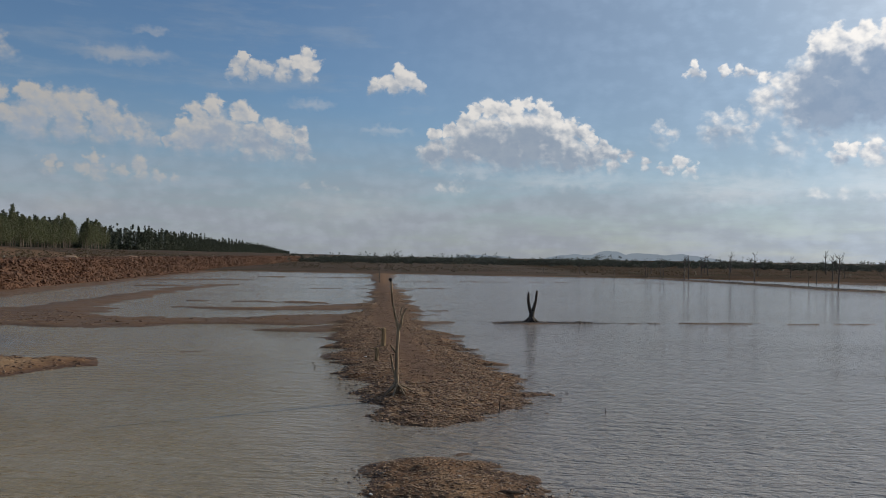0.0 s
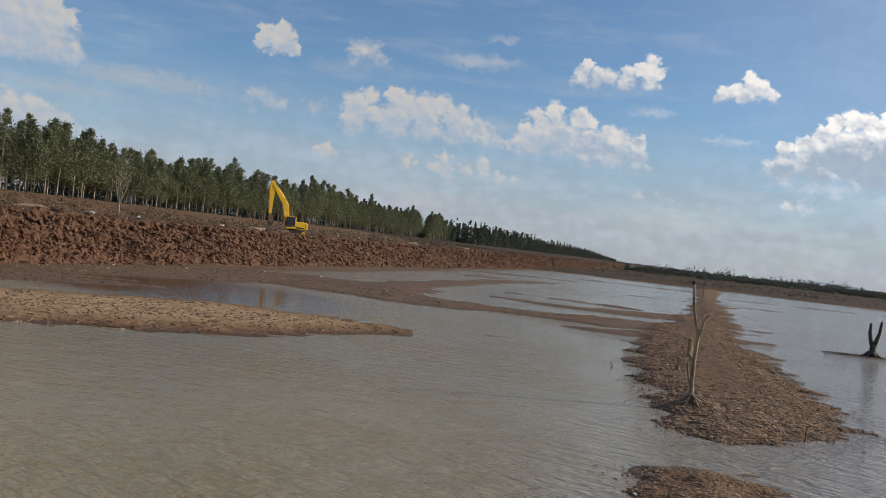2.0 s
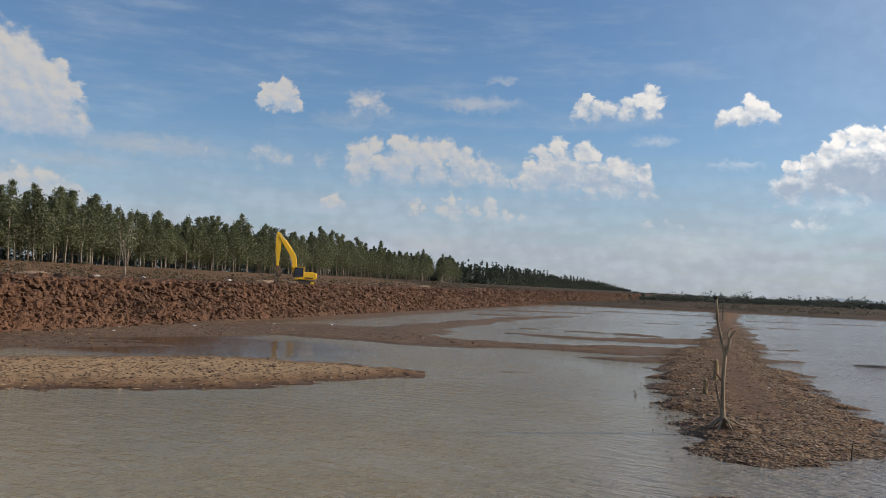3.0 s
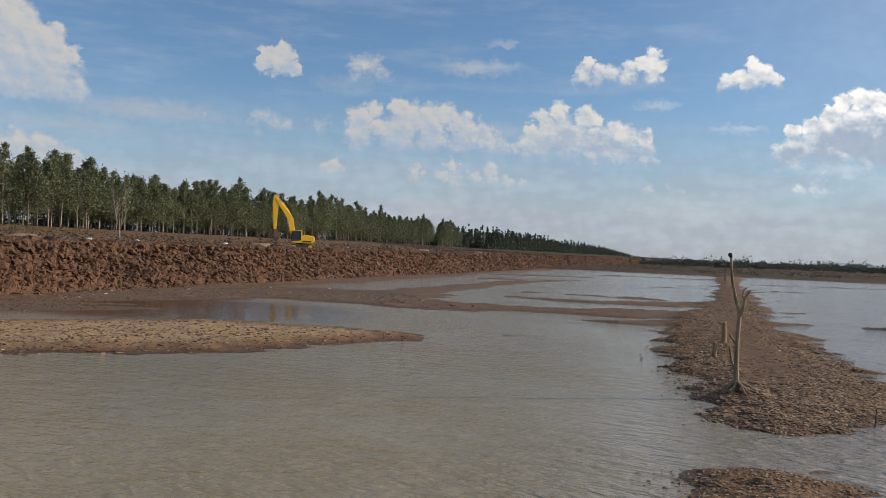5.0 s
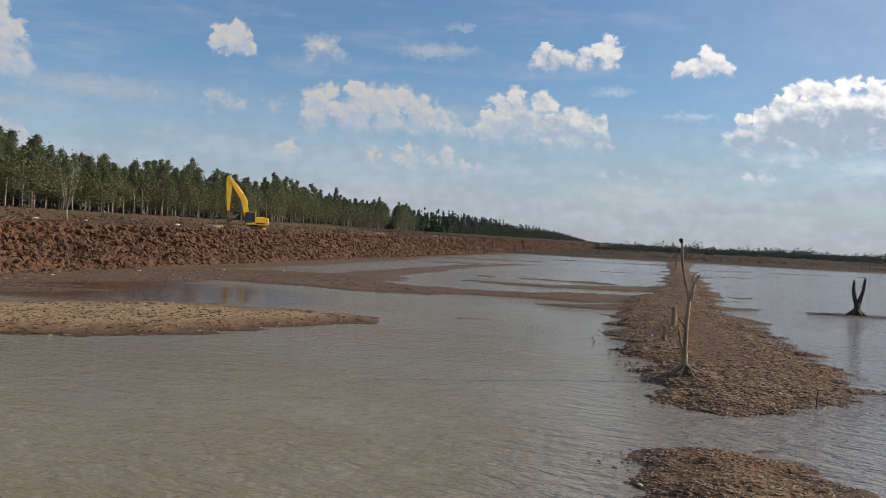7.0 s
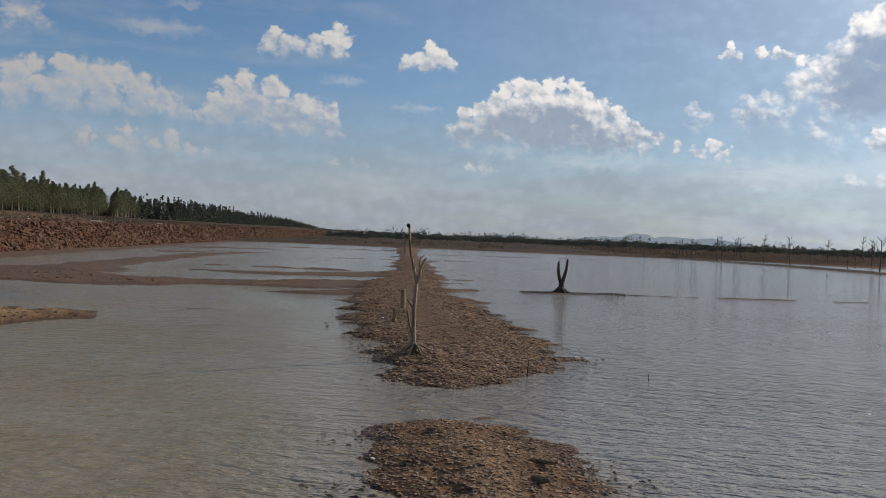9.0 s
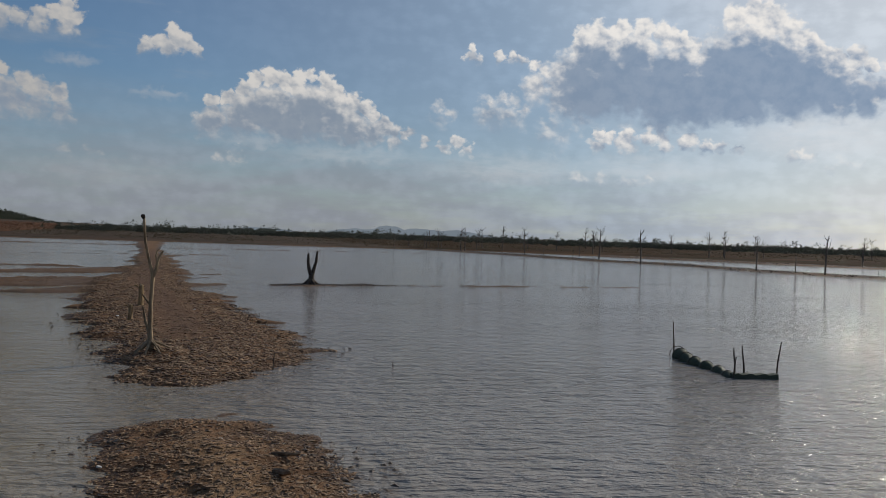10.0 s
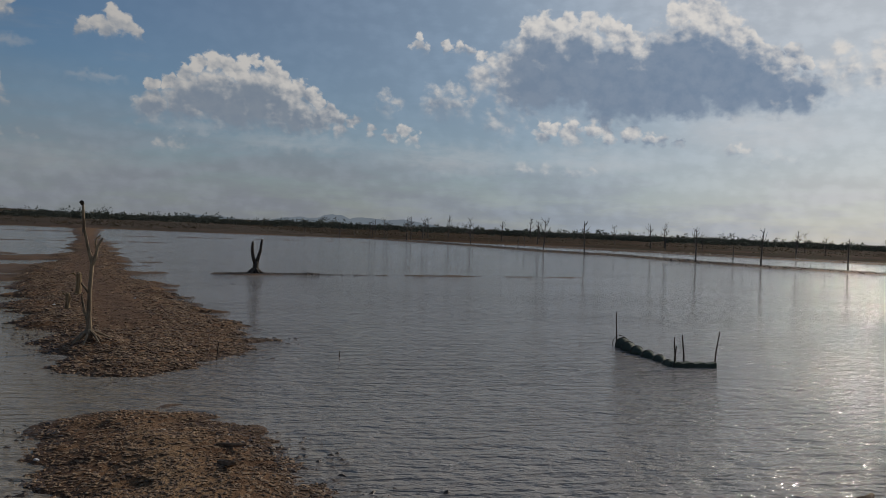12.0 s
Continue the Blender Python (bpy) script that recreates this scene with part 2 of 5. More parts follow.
# clouds added to the sky out of view, for the light they give
cloud(10.0, 10.0, 0.8, 1.0, 0.5, (-75.0, 14.0, 4.0), (-80.0, 13.0, 5.0), (-69.0, 13.0, 3.0))
cloud(9.0, 10.0, 0.8, 1.0, 0.5, (-110.0, 12.0, 5.0), (-118.0, 12.0, 6.0), (-102.0, 11.0, 4.0))
cloud(10.0, 12.0, 0.8, 1.0, 0.5, (150.0, 14.0, 7.0), (162.0, 14.0, 6.0), (140.0, 13.0, 5.0))
cloud(14.0, 14.0, 0.8, 1.0, 0.5, (100.0, 20.0, 7.0), (92.0, 18.0, 5.0), (108.0, 19.0, 6.0))
cloud(32.0, 14.0, 0.8, 0.9, 0.6, (-30.0, 38.0, 8.0), (-20.0, 37.0, 7.0), (-40.0, 36.0, 6.0))


def billow(v, scale):
    """Rounded heads of cloud: high in the middle of each."""
    n = W.node("ShaderNodeTexVoronoi", feature="SMOOTH_F1", voronoi_dimensions="2D")
    W.put(n.inputs["Vector"], v)
    n.inputs["Scale"].default_value, n.inputs["Smoothness"].default_value = scale, 0.3
    return W.math("SUBTRACT", 0.42, n.outputs["Distance"])


fine_w = W.node("ShaderNodeTexNoise")
W.put(fine_w.inputs["Vector"], uv)
fine_w.inputs["Scale"].default_value, fine_w.inputs["Detail"].default_value = 2.2, 3.0
uvw = W.vec("ADD", uv, W.vec("MULTIPLY", W.vec("SUBTRACT", fine_w.outputs["Color"], (0.5, 0.5, 0.5)), (0.55, 0.55, 0.0)))
puff, puff_sun = billow(uvw, 0.95), billow(W.vec("ADD", uvw, (0.17, 0.24, 0.0)), 0.95)
curl, curl_sun = billow(uvw, 2.3), billow(W.vec("ADD", uvw, (0.07, 0.11, 0.0)), 2.3)
drift = W.math("SUBTRACT", W.noise(uv, 1.1, 5.0, 0.55), 0.5)
body = W.math("ADD", field, W.math("MULTIPLY", puff, 0.40))
body = W.math("ADD", body, W.math("MULTIPLY_ADD", curl, 0.20, W.math("MULTIPLY_ADD", drift, 0.65, -0.06)))
safe = W.math("DIVIDE", 1.0, W.math("MAXIMUM", weight, 0.02))
share = W.node("ShaderNodeSeparateXYZ")
W.put(share.inputs[0], W.vec("MULTIPLY", marks, W.xyz(safe, safe, safe)))
height, core, blur = share.outputs
# crisp billowing tops, bases that melt into the haze
soft = W.math("MULTIPLY_ADD", W.ramp(height, 0.55, -0.05), W.math("MULTIPLY", blur, 1.3), W.math("MULTIPLY_ADD", blur, 0.60, 0.26))
cover = W.ramp(body, -0.04, soft)
relief = W.math("MULTIPLY", W.math("SUBTRACT", puff, puff_sun), 0.75)
relief = W.math("MULTIPLY_ADD", W.math("SUBTRACT", curl, curl_sun), 0.30, relief)
thick = W.ramp(W.math("MULTIPLY_ADD", puff, 0.45, W.math("MULTIPLY_ADD", drift, 0.8, depth)), 0.0, 2.2)
# the deep shaded body is smooth, the sunlit heads are modelled
relief = W.math("MULTIPLY", relief, W.math("SUBTRACT", 1.0, W.math("MULTIPLY", thick, W.math("MULTIPLY_ADD", core, -0.8, 0.95))))
slope = W.math("MULTIPLY", W.math("SUBTRACT", W.noise(uv, 0.9, 3.0, 0.5), W.noise(W.vec("ADD", uv, (0.35, 0.5, 0.0)), 0.9, 3.0, 0.5)), 1.6)
relief = W.math("ADD", relief, W.math("MULTIPLY", slope, 0.8))
lit = W.math("ADD", W.math("MULTIPLY_ADD", height, 0.85, 0.30), relief)
lit = W.math("ADD", lit, W.math("MULTIPLY", thick, W.math("MULTIPLY_ADD", core, 1.2, -1.15)))
lit = W.ramp(lit, -0.05, 1.2)
CLOUD_DARK, CLOUD_LIGHT = (0.41, 0.495, 0.62, 1), (0.755, 0.725, 0.69, 1)
# thin layered haze cloud low over the horizon, with soft long streaks
streak = W.noise(W.vec("MULTIPLY", uv, (0.12, 0.55, 1.0)), 1.0, 5.0, 0.6)
veil = W.math("MULTIPLY", W.ramp(el, 13.0, 1.0), W.ramp(streak, 0.30, 0.62, 0.62, 0.95))
high = W.math("MULTIPLY", W.ramp(streak, 0.42, 0.75, 0.10, 1.0), 0.36)
veil = W.math("MAXIMUM", veil, high)
to_sun = W.vec("DOT_PRODUCT", way, tuple(Vector((math.sin(radians(SUN_AZ)) * math.cos(radians(SUN_EL)),
               math.cos(radians(SUN_AZ)) * math.cos(radians(SUN_EL)), math.sin(radians(SUN_EL))))), out=1)
glare = W.ramp(to_sun, 0.58, 1.0)
toward = W.ramp(to_sun, 0.1, 0.95, 0.86, 2.05)  # clouds scatter the sun forwards
cloud_col = W.mix(lit, W.mix(W.ramp(drift, -0.2, 0.2), W.mix(glare, CLOUD_DARK, (0.37, 0.52, 0.75, 1)), W.mix(glare, (0.46, 0.54, 0.65, 1), (0.46, 0.60, 0.82, 1))), W.mix(1.0, CLOUD_LIGHT, W.xyz(toward, toward, toward), "MULTIPLY"))
veil_col = W.mix(glare, (0.425, 0.50, 0.60, 1), (0.68, 0.88, 1.10, 1))
veil_col = W.mix(W.ramp(to_sun, 0.77, 0.99), veil_col, (1.15, 1.17, 1.20, 1))
veil_col = W.mix(W.ramp(el, 9.0, 2.0), veil_col, W.mix(1.0, veil_col, (1.08, 1.0, 0.965, 1), "MULTIPLY"))
veil = W.math("MAXIMUM", veil, W.math("MULTIPLY", W.ramp(to_sun, 0.30, 0.95), 0.75))
lumpy = W.math("ADD", W.noise(W.vec("MULTIPLY", uv, (0.5, 1.1, 1.0)), 0.55, 5.0, 0.6), W.math("MULTIPLY", puff, 0.25))
mottle = W.ramp(lumpy, 0.36, 0.70, 0.96, 1.13)
veil_col = W.mix(1.0, veil_col, W.xyz(mottle, mottle, mottle), "MULTIPLY")
SKY_STRENGTH = 0.105
bg_sky = W.node("ShaderNodeBackground")
W.put(bg_sky.inputs[0], W.mix(1.0, sky.outputs[0], (0.82, 1.02, 1.20, 1), "MULTIPLY"))
bg_sky.inputs[1].default_value = SKY_STRENGTH
bg_veil = W.node("ShaderNodeBackground")
W.put(bg_veil.inputs[0], veil_col)
bg_cloud = W.node("ShaderNodeBackground")
W.put(bg_cloud.inputs[0], cloud_col)
mix1, mix2 = W.node("ShaderNodeMixShader"), W.node("ShaderNodeMixShader")
W.put(mix1.inputs[0], veil), W.put(mix1.inputs[1], bg_sky.outputs[0]), W.put(mix1.inputs[2], bg_veil.outputs[0])
fade = W.math("MULTIPLY", cover, W.ramp(el, 1.0, 8.0, 0.35, 0.95))
bg_wisp, mix3 = W.node("ShaderNodeBackground"), W.node("ShaderNodeMixShader")
W.put(bg_wisp.inputs[0], W.mix(1.0, (0.62, 0.63, 0.65), W.xyz(toward, toward, toward), "MULTIPLY"))
thin = W.math("MULTIPLY", wisps, W.ramp(W.noise(W.vec("MULTIPLY", uv, (0.5, 1.6, 1.0)), 0.9, 5.0, 0.6), 0.25, 0.65, 0.35, 1.0))
W.put(mix3.inputs[0], thin), W.put(mix3.inputs[1], mix1.outputs[0]), W.put(mix3.inputs[2], bg_wisp.outputs[0])
W.put(mix2.inputs[0], fade), W.put(mix2.inputs[1], mix3.outputs[0]), W.put(mix2.inputs[2], bg_cloud.outputs[0])
W.put(W.node("ShaderNodeOutputWorld").inputs[0], mix2.outputs[0])

lamp = bpy.data.lights.new("sun", "SUN")
lamp.energy, lamp.angle, lamp.color = 5.0, radians(0.6), (1.0, 0.90, 0.77)
sun = new("sun", lamp)
sun.matrix_world = look((math.sin(radians(SUN_AZ)) * 90, math.cos(radians(SUN_AZ)) * 90, 90 * math.tan(radians(SUN_EL))), (0, 0, 0))

# ---------------------------------------------------------------- materials


def surface(name, colours, scales=(0.35, 6.0), rough=(0.75, 0.95), bump=0.3, bump_scale=9.0, bump_dist=0.03, metallic=0.0,
            stretch=(1, 1, 1), local=False, per_object=0.0, spec=0.3):
    """A rough natural surface: three colours mixed by a coarse and a fine noise, uneven gloss and fine relief."""
    m = bpy.data.materials.new(name)
    m.use_nodes = True
    T = Tree(m.node_tree)
    p = T.node("ShaderNodeTexCoord").outputs["Object"] if local else T.node("ShaderNodeNewGeometry").outputs["Position"]
    p = T.vec("MULTIPLY", p, tuple(stretch))
    big, small = T.noise(p, scales[0], 4.0), T.noise(p, scales[1], 6.0, 0.65)
    c = T.mix(T.ramp(big, 0.35, 0.65), colours[0], colours[1])
    c = T.mix(T.ramp(small, 0.42, 0.68), c, colours[2])
    if per_object:
        rnd = T.node("ShaderNodeObjectInfo").outputs["Random"]
        k = T.math("MULTIPLY_ADD", rnd, 2 * per_object, 1 - per_object)
        c = T.mix(1.0, c, T.xyz(k, k, k), "MULTIPLY")
    b = T.node("ShaderNodeBsdfPrincipled")
    T.put(b.inputs["Base Color"], c)
    T.put(b.inputs["Roughness"], T.ramp(small, 0.3, 0.7, rough[0], rough[1]))
    b.inputs["Metallic"].default_value = metallic
    b.inputs["Specular IOR Level"].default_value = spec
    if bump:
        n = T.node("ShaderNodeBump")
        n.inputs["Strength"].default_value, n.inputs["Distance"].default_value = bump, bump_dist
        T.put(n.inputs["Height"], T.noise(p, bump_scale, 6.0, 0.65))
        T.put(b.inputs["Normal"], n.outputs[0])
    T.put(T.node("ShaderNodeOutputMaterial").inputs[0], b.outputs[0])
    return m


def leaf_material(name, a, b, c, light=0.25):
    """Leaves: colour varies from clump to clump, with some light coming through."""
    m = bpy.data.materials.new(name)
    m.use_nodes = True
    T = Tree(m.node_tree)
    g = T.node("ShaderNodeNewGeometry")
    isl = g.outputs["Random Per Island"]
    col = T.mix(T.ramp(isl, 0.0, 1.0, smooth=False), a, b)
    col = T.mix(T.ramp(T.noise(g.outputs["Position"], 0.35, 3.0), 0.4, 0.7), col, c)
    rnd = T.math("MULTIPLY_ADD", T.node("ShaderNodeObjectInfo").outputs["Random"], 0.5, 0.75)
    col = T.mix(1.0, col, T.xyz(rnd, rnd, rnd), "MULTIPLY")
    d = T.node("ShaderNodeBsdfPrincipled")
    T.put(d.inputs["Base Color"], col)
    d.inputs["Roughness"].default_value = 0.55
    t = T.node("ShaderNodeBsdfTranslucent")
    T.put(t.inputs[0], col)
    x = T.node("ShaderNodeMixShader")
    x.inputs[0].default_value = light
    T.put(x.inputs[1], d.outputs[0]), T.put(x.inputs[2], t.outputs[0])
    T.put(T.node("ShaderNodeOutputMaterial").inputs[0], x.outputs[0])
    return m


def ground_material():
    """Lake-bed mud: brown clay with tan dry crust on top, dark where it is still soaked, olive dry grass on the far land."""
    m = bpy.data.materials.new("lake_bed_mud")
    m.use_nodes = True
    T = Tree(m.node_tree)
    p = T.node("ShaderNodeNewGeometry").outputs["Position"]
    s = T.node("ShaderNodeSeparateXYZ")
    T.put(s.inputs[0], p)
    big, mid = T.noise(p, 0.12, 4.0), T.noise(p, 1.1, 5.0, 0.6)
    small = T.noise(p, 7.0, 6.0, 0.7)
    c = T.mix(T.ramp(mid, 0.35, 0.65), (0.125, 0.064, 0.033), (0.190, 0.104, 0.053))
    c = T.mix(T.ramp(small, 0.45, 0.72), c, (0.245, 0.160, 0.092))
    # dry tan crust, on the higher and older part of the flats
    crust = T.attr("crust")
    c = T.mix(T.math("MULTIPLY", crust, T.ramp(mid, 0.25, 0.6, 0.5, 1.0)), c, T.mix(T.ramp(small, 0.4, 0.65), (0.31, 0.200, 0.105), (0.39, 0.265, 0.150)))
    c = T.mix(T.math("MULTIPLY", T.attr("track"), T.ramp(mid, 0.2, 0.6, 0.6, 0.95)), c, T.mix(T.ramp(small, 0.35, 0.65), (0.098, 0.056, 0.035), (0.140, 0.083, 0.052)))
    far = T.attr("growth")
    grass = T.mix(T.ramp(big, 0.4, 0.62), (0.056, 0.036, 0.024), (0.050, 0.042, 0.025))
    grass = T.mix(T.ramp(T.noise(T.vec("MULTIPLY", p, (0.25, 1.0, 1.0)), 0.09, 4.0), 0.45, 0.62), grass, (0.085, 0.052, 0.033))
    c = T.mix(far, c, grass)
    # soaked margin along the waterline
    wet = T.math("MULTIPLY", T.ramp(T.math("MULTIPLY_ADD", mid, -0.09, s.outputs[2]), 0.07, -0.03), T.math("SUBTRACT", 1.0, far))
    c = T.mix(wet, c, T.mix(1.0, c, (0.52, 0.50, 0.48, 1), "MULTIPLY"))
    damp = T.math("MULTIPLY", T.attr("damp"), T.ramp(T.noise(T.vec("MULTIPLY", p, (0.3, 1.0, 1.0)), 0.9, 4.0), 0.3, 0.62, 0.35, 1.0))
    c = T.mix(damp, c, T.mix(mid, (0.100, 0.062, 0.036), (0.155, 0.100, 0.062)))
    wet = T.math("MAXIMUM", wet, T.math("MULTIPLY", damp, 0.85))
    b = T.node("ShaderNodeBsdfPrincipled")
    T.put(b.inputs["Base Color"], c)
    T.put(b.inputs["Roughness"], T.ramp(wet, 0.0, 1.0, 0.95, 0.60))
    T.put(b.inputs["Specular IOR Level"], T.math("MULTIPLY_ADD", far, -0.05, T.ramp(s.outputs[0], 45.0, 60.0, 0.16, 0.06)))
    n = T.node("ShaderNodeBump")
    n.inputs["Strength"].default_value, n.inputs["Distance"].default_value = 0.9, 0.10
    T.put(n.inputs["Height"], T.math("ADD", T.noise(p, 3.2, 6.0, 0.62), T.math("MULTIPLY", small, 0.35)))
    T.put(b.inputs["Normal"], n.outputs[0])
    T.put(T.node("ShaderNodeOutputMaterial").inputs[0], b.outputs[0])
    return m


def attr(self, name):
    return self.node("ShaderNodeAttribute", attribute_name=name).outputs["Fac"]


Tree.attr = attr


def water_material():
    """Silt-laden shallow water: opaque clay colour under a glossy surface with wind ripples, calmer in the lee of the spit."""
    m = bpy.data.materials.new("silty_water")
    m.use_nodes = True
    T = Tree(m.node_tree)
    p = T.node("ShaderNodeNewGeometry").outputs["Position"]
    s = T.node("ShaderNodeSeparateXYZ")
    T.put(s.inputs[0], p)
    c = T.mix(T.ramp(T.noise(p, 0.06, 4.0), 0.35, 0.65), (0.205, 0.160, 0.082), (0.245, 0.192, 0.105))
    c = T.mix(T.ramp(T.noise(p, 0.8, 4.0), 0.4, 0.7, 0.0, 0.35), c, (0.270, 0.218, 0.140))
    # paler grey base east of the spit stands in for reflected sky
    sky_side = T.ramp(T.math("MULTIPLY_ADD", T.noise(p, 0.25, 3.0), 5.0, s.outputs[0]), -6.0, 7.0)
    c = T.mix(sky_side, c, T.mix(T.noise(p, 0.5, 4.0), (0.242, 0.214, 0.186), (0.298, 0.266, 0.236)))
    # the pool behind the sandbar, out of the wind: film over mud, base darkened for the embankment's reflection
    still = T.vec("LENGTH", T.vec("MULTIPLY", T.vec("SUBTRACT", p, (-37.0, 42.0, 0.0)), (0.07, 0.11, 0.0)), out=1)
    c = T.mix(T.ramp(still, 1.2, 0.7), c, (0.085, 0.052, 0.030))
    b = T.node("ShaderNodeBsdfPrincipled")
    T.put(b.inputs["Base Color"], c)
    T.put(b.inputs["Roughness"], T.ramp(sky_side, 0.0, 1.0, 0.08, 0.095))
    b.inputs["Coat Weight"].default_value = 0.04
    b.inputs["Coat Roughness"].default_value = 0.03
    b.inputs["Coat IOR"].default_value = 1.33
    b.inputs["IOR"].default_value = 1.33
    T.put(b.inputs["Specular IOR Level"], T.ramp(sky_side, 0.0, 1.0, 0.27, 0.48))
    gust = T.noise(T.vec("MULTIPLY", p, (0.35, 1.0, 1.0)), 0.12, 3.0)
    lee = T.ramp(s.outputs[0], -7.0, 3.0, 0.36, 1.0)
    lee = T.math("MULTIPLY", lee, T.ramp(still, 0.7, 1.25, 0.16, 1.0))
    rot = T.node("ShaderNodeMapping")
    rot.inputs["Rotation"].default_value = (0, 0, radians(4))
    T.put(rot.inputs["Vector"], p)
    q = T.vec("MULTIPLY", rot.outputs[0], (0.46, 1.2, 1.0))
    wave = T.noise(q, 2.1, 3.0, 0.55, 0.3)
    chop = T.noise(T.vec("MULTIPLY", q, (1.3, 1.0, 1.0)), 6.0, 3.0, 0.55)
    h = T.math("MULTIPLY_ADD", chop, 0.42, wave)
    n = T.node("ShaderNodeBump")
    T.put(n.inputs["Strength"], T.math("MULTIPLY", lee, T.ramp(gust, 0.3, 0.7, 0.55, 1.0)))
    n.inputs["Distance"].default_value = 0.37
    T.put(n.inputs["Height"], h)
    T.put(b.inputs["Normal"], n.outputs[0])
    T.put(b.inputs["Coat Normal"], n.outputs[0])
    T.put(T.node("ShaderNodeOutputMaterial").inputs[0], b.outputs[0])
    return m


MUD, WATER = ground_material(), water_material()
CLAY = surface("dug_red_clay", ((0.104, 0.048, 0.025), (0.074, 0.037, 0.021), (0.155, 0.079, 0.043)), (0.25, 3.0), bump=0.8, bump_scale=4.0, bump_dist=0.12)
CLOD = surface("mud_clods", ((0.138, 0.080, 0.045), (0.238, 0.150, 0.086), (0.370, 0.260, 0.160)), (0.8, 14.0), bump=0.6, bump_scale=25.0, bump_dist=0.02)
BARK = surface("bleached_dead_wood", ((0.27, 0.200, 0.125), (0.15, 0.105, 0.065), (0.38, 0.295, 0.190)), (2.5, 9.0), bump=0.9, bump_scale=16.0, bump_dist=0.02, stretch=(1, 1, 0.2))
STUB = surface("pale_splintered_wood", ((0.30, 0.205, 0.10), (0.20, 0.13, 0.065), (0.40, 0.29, 0.16)), (1.5, 9.0), bump=0.7, bump_scale=16.0, bump_dist=0.02, stretch=(1, 1, 0.2))
DRIFT = surface("brown_driftwood", ((0.17, 0.105, 0.06), (0.11, 0.068, 0.04), (0.25, 0.17, 0.10)), (2.0, 12.0), bump=0.7, bump_scale=20.0, bump_dist=0.02)
DAMP_SHADE_CLOD = surface("damp_and_shade_clods", ((0.085, 0.048, 0.028), (0.120, 0.068, 0.038), (0.165, 0.100, 0.058)), (1.0, 12.0), rough=(0.55, 0.8), bump=0.5, bump_scale=25.0, bump_dist=0.02)
WETCLOD = surface("wet_dark_clods", ((0.050, 0.034, 0.023), (0.075, 0.050, 0.033), (0.11, 0.075, 0.05)), (1.0, 12.0), rough=(0.35, 0.6), bump=0.5, bump_scale=25.0, bump_dist=0.02)
CHAR = surface("dark_wet_dead_wood", ((0.045, 0.034, 0.026), (0.075, 0.058, 0.044), (0.10, 0.08, 0.06)), (1.2, 8.0), bump=0.7, bump_scale=12.0, bump_dist=0.03, stretch=(1, 1, 0.25))
GREY = surface("grey_snag_wood", ((0.085, 0.070, 0.058), (0.12, 0.10, 0.085), (0.16, 0.14, 0.12)), (0.8, 5.0), bump=0.6, bump_scale=9.0, bump_dist=0.04, stretch=(1, 1, 0.25))
EUCBARK = surface("pale_eucalyptus_bark", ((0.24, 0.195, 0.145), (0.15, 0.115, 0.08), (0.32, 0.27, 0.21)), (0.6, 3.0), bump=0.3, bump_scale=6.0, stretch=(1, 1, 0.3), per_object=0.25)
LEAF = leaf_material("eucalyptus_leaves", (0.084, 0.096, 0.042), (0.165, 0.172, 0.086), (0.122, 0.134, 0.060), 0.38)
# darker green than LEAF, for the plantation's inner rows and far end
LEAF_DARKER = leaf_material("darker_eucalyptus_leaves", (0.050, 0.062, 0.038), (0.074, 0.087, 0.052), (0.060, 0.075, 0.045), 0.22)
# base tone of the distant woods is lifted to stand in for haze
LEAF_WOODS = leaf_material("distant_woods_leaves", (0.058, 0.068, 0.048), (0.076, 0.086, 0.060), (0.066, 0.076, 0.054), 0.2)
LEAF_DRY = leaf_material("dry_scrub_leaves", (0.11, 0.075, 0.038), (0.075, 0.068, 0.034), (0.15, 0.10, 0.05))
YELLOW = surface("yellow_machine_paint", ((0.93, 0.53, 0.014), (0.88, 0.50, 0.013), (0.78, 0.45, 0.03)), (0.5, 3.0), rough=(0.35, 0.6), bump=0.08, spec=0.5, local=True)
DARKSTEEL = surface("dark_machine_steel", ((0.030, 0.030, 0.032), (0.05, 0.045, 0.04), (0.10, 0.07, 0.05)), (0.8, 5.0), rough=(0.5, 0.8), bump=0.2, local=True)
CHROME = surface("cylinder_rod_steel", ((0.5, 0.5, 0.5), (0.45, 0.45, 0.45), (0.35, 0.33, 0.3)), (1, 6), rough=(0.2, 0.4), bump=0.0, metallic=1.0, local=True)
GLASS = surface("dark_cab_glass", ((0.015, 0.02, 0.035), (0.012, 0.016, 0.03), (0.03, 0.035, 0.05)), (0.5, 3.0), rough=(0.06, 0.15), bump=0.0, spec=0.6, local=True)
NET = surface("green_fishing_net", ((0.035, 0.055, 0.034), (0.055, 0.070, 0.046), (0.095, 0.105, 0.075)), (2.0, 30.0), rough=(0.6, 0.85), bump=0.9, bump_scale=70.0, bump_dist=0.015)
LITTER = surface("white_plastic_litter", ((0.75, 0.74, 0.70), (0.62, 0.60, 0.56), (0.50, 0.47, 0.42)), (3.0, 25.0), rough=(0.4, 0.6), bump=0.3)
SLAB = surface("pale_dry_soil", ((0.20, 0.135, 0.085), (0.165, 0.11, 0.07), (0.25, 0.175, 0.115)), (0.5, 4.0), bump=0.6, bump_scale=7.0, bump_dist=0.05)

# ---------------------------------------------------------------- noise and mesh helpers
rng = np.random.default_rng(7)
TABLE = rng.integers(0, 2 ** 31, 4096)


def lattice(ix, iy, seed):
    return TABLE[(TABLE[(ix + seed * 57) & 4095] + iy * 131 + seed) & 4095] / 2 ** 31


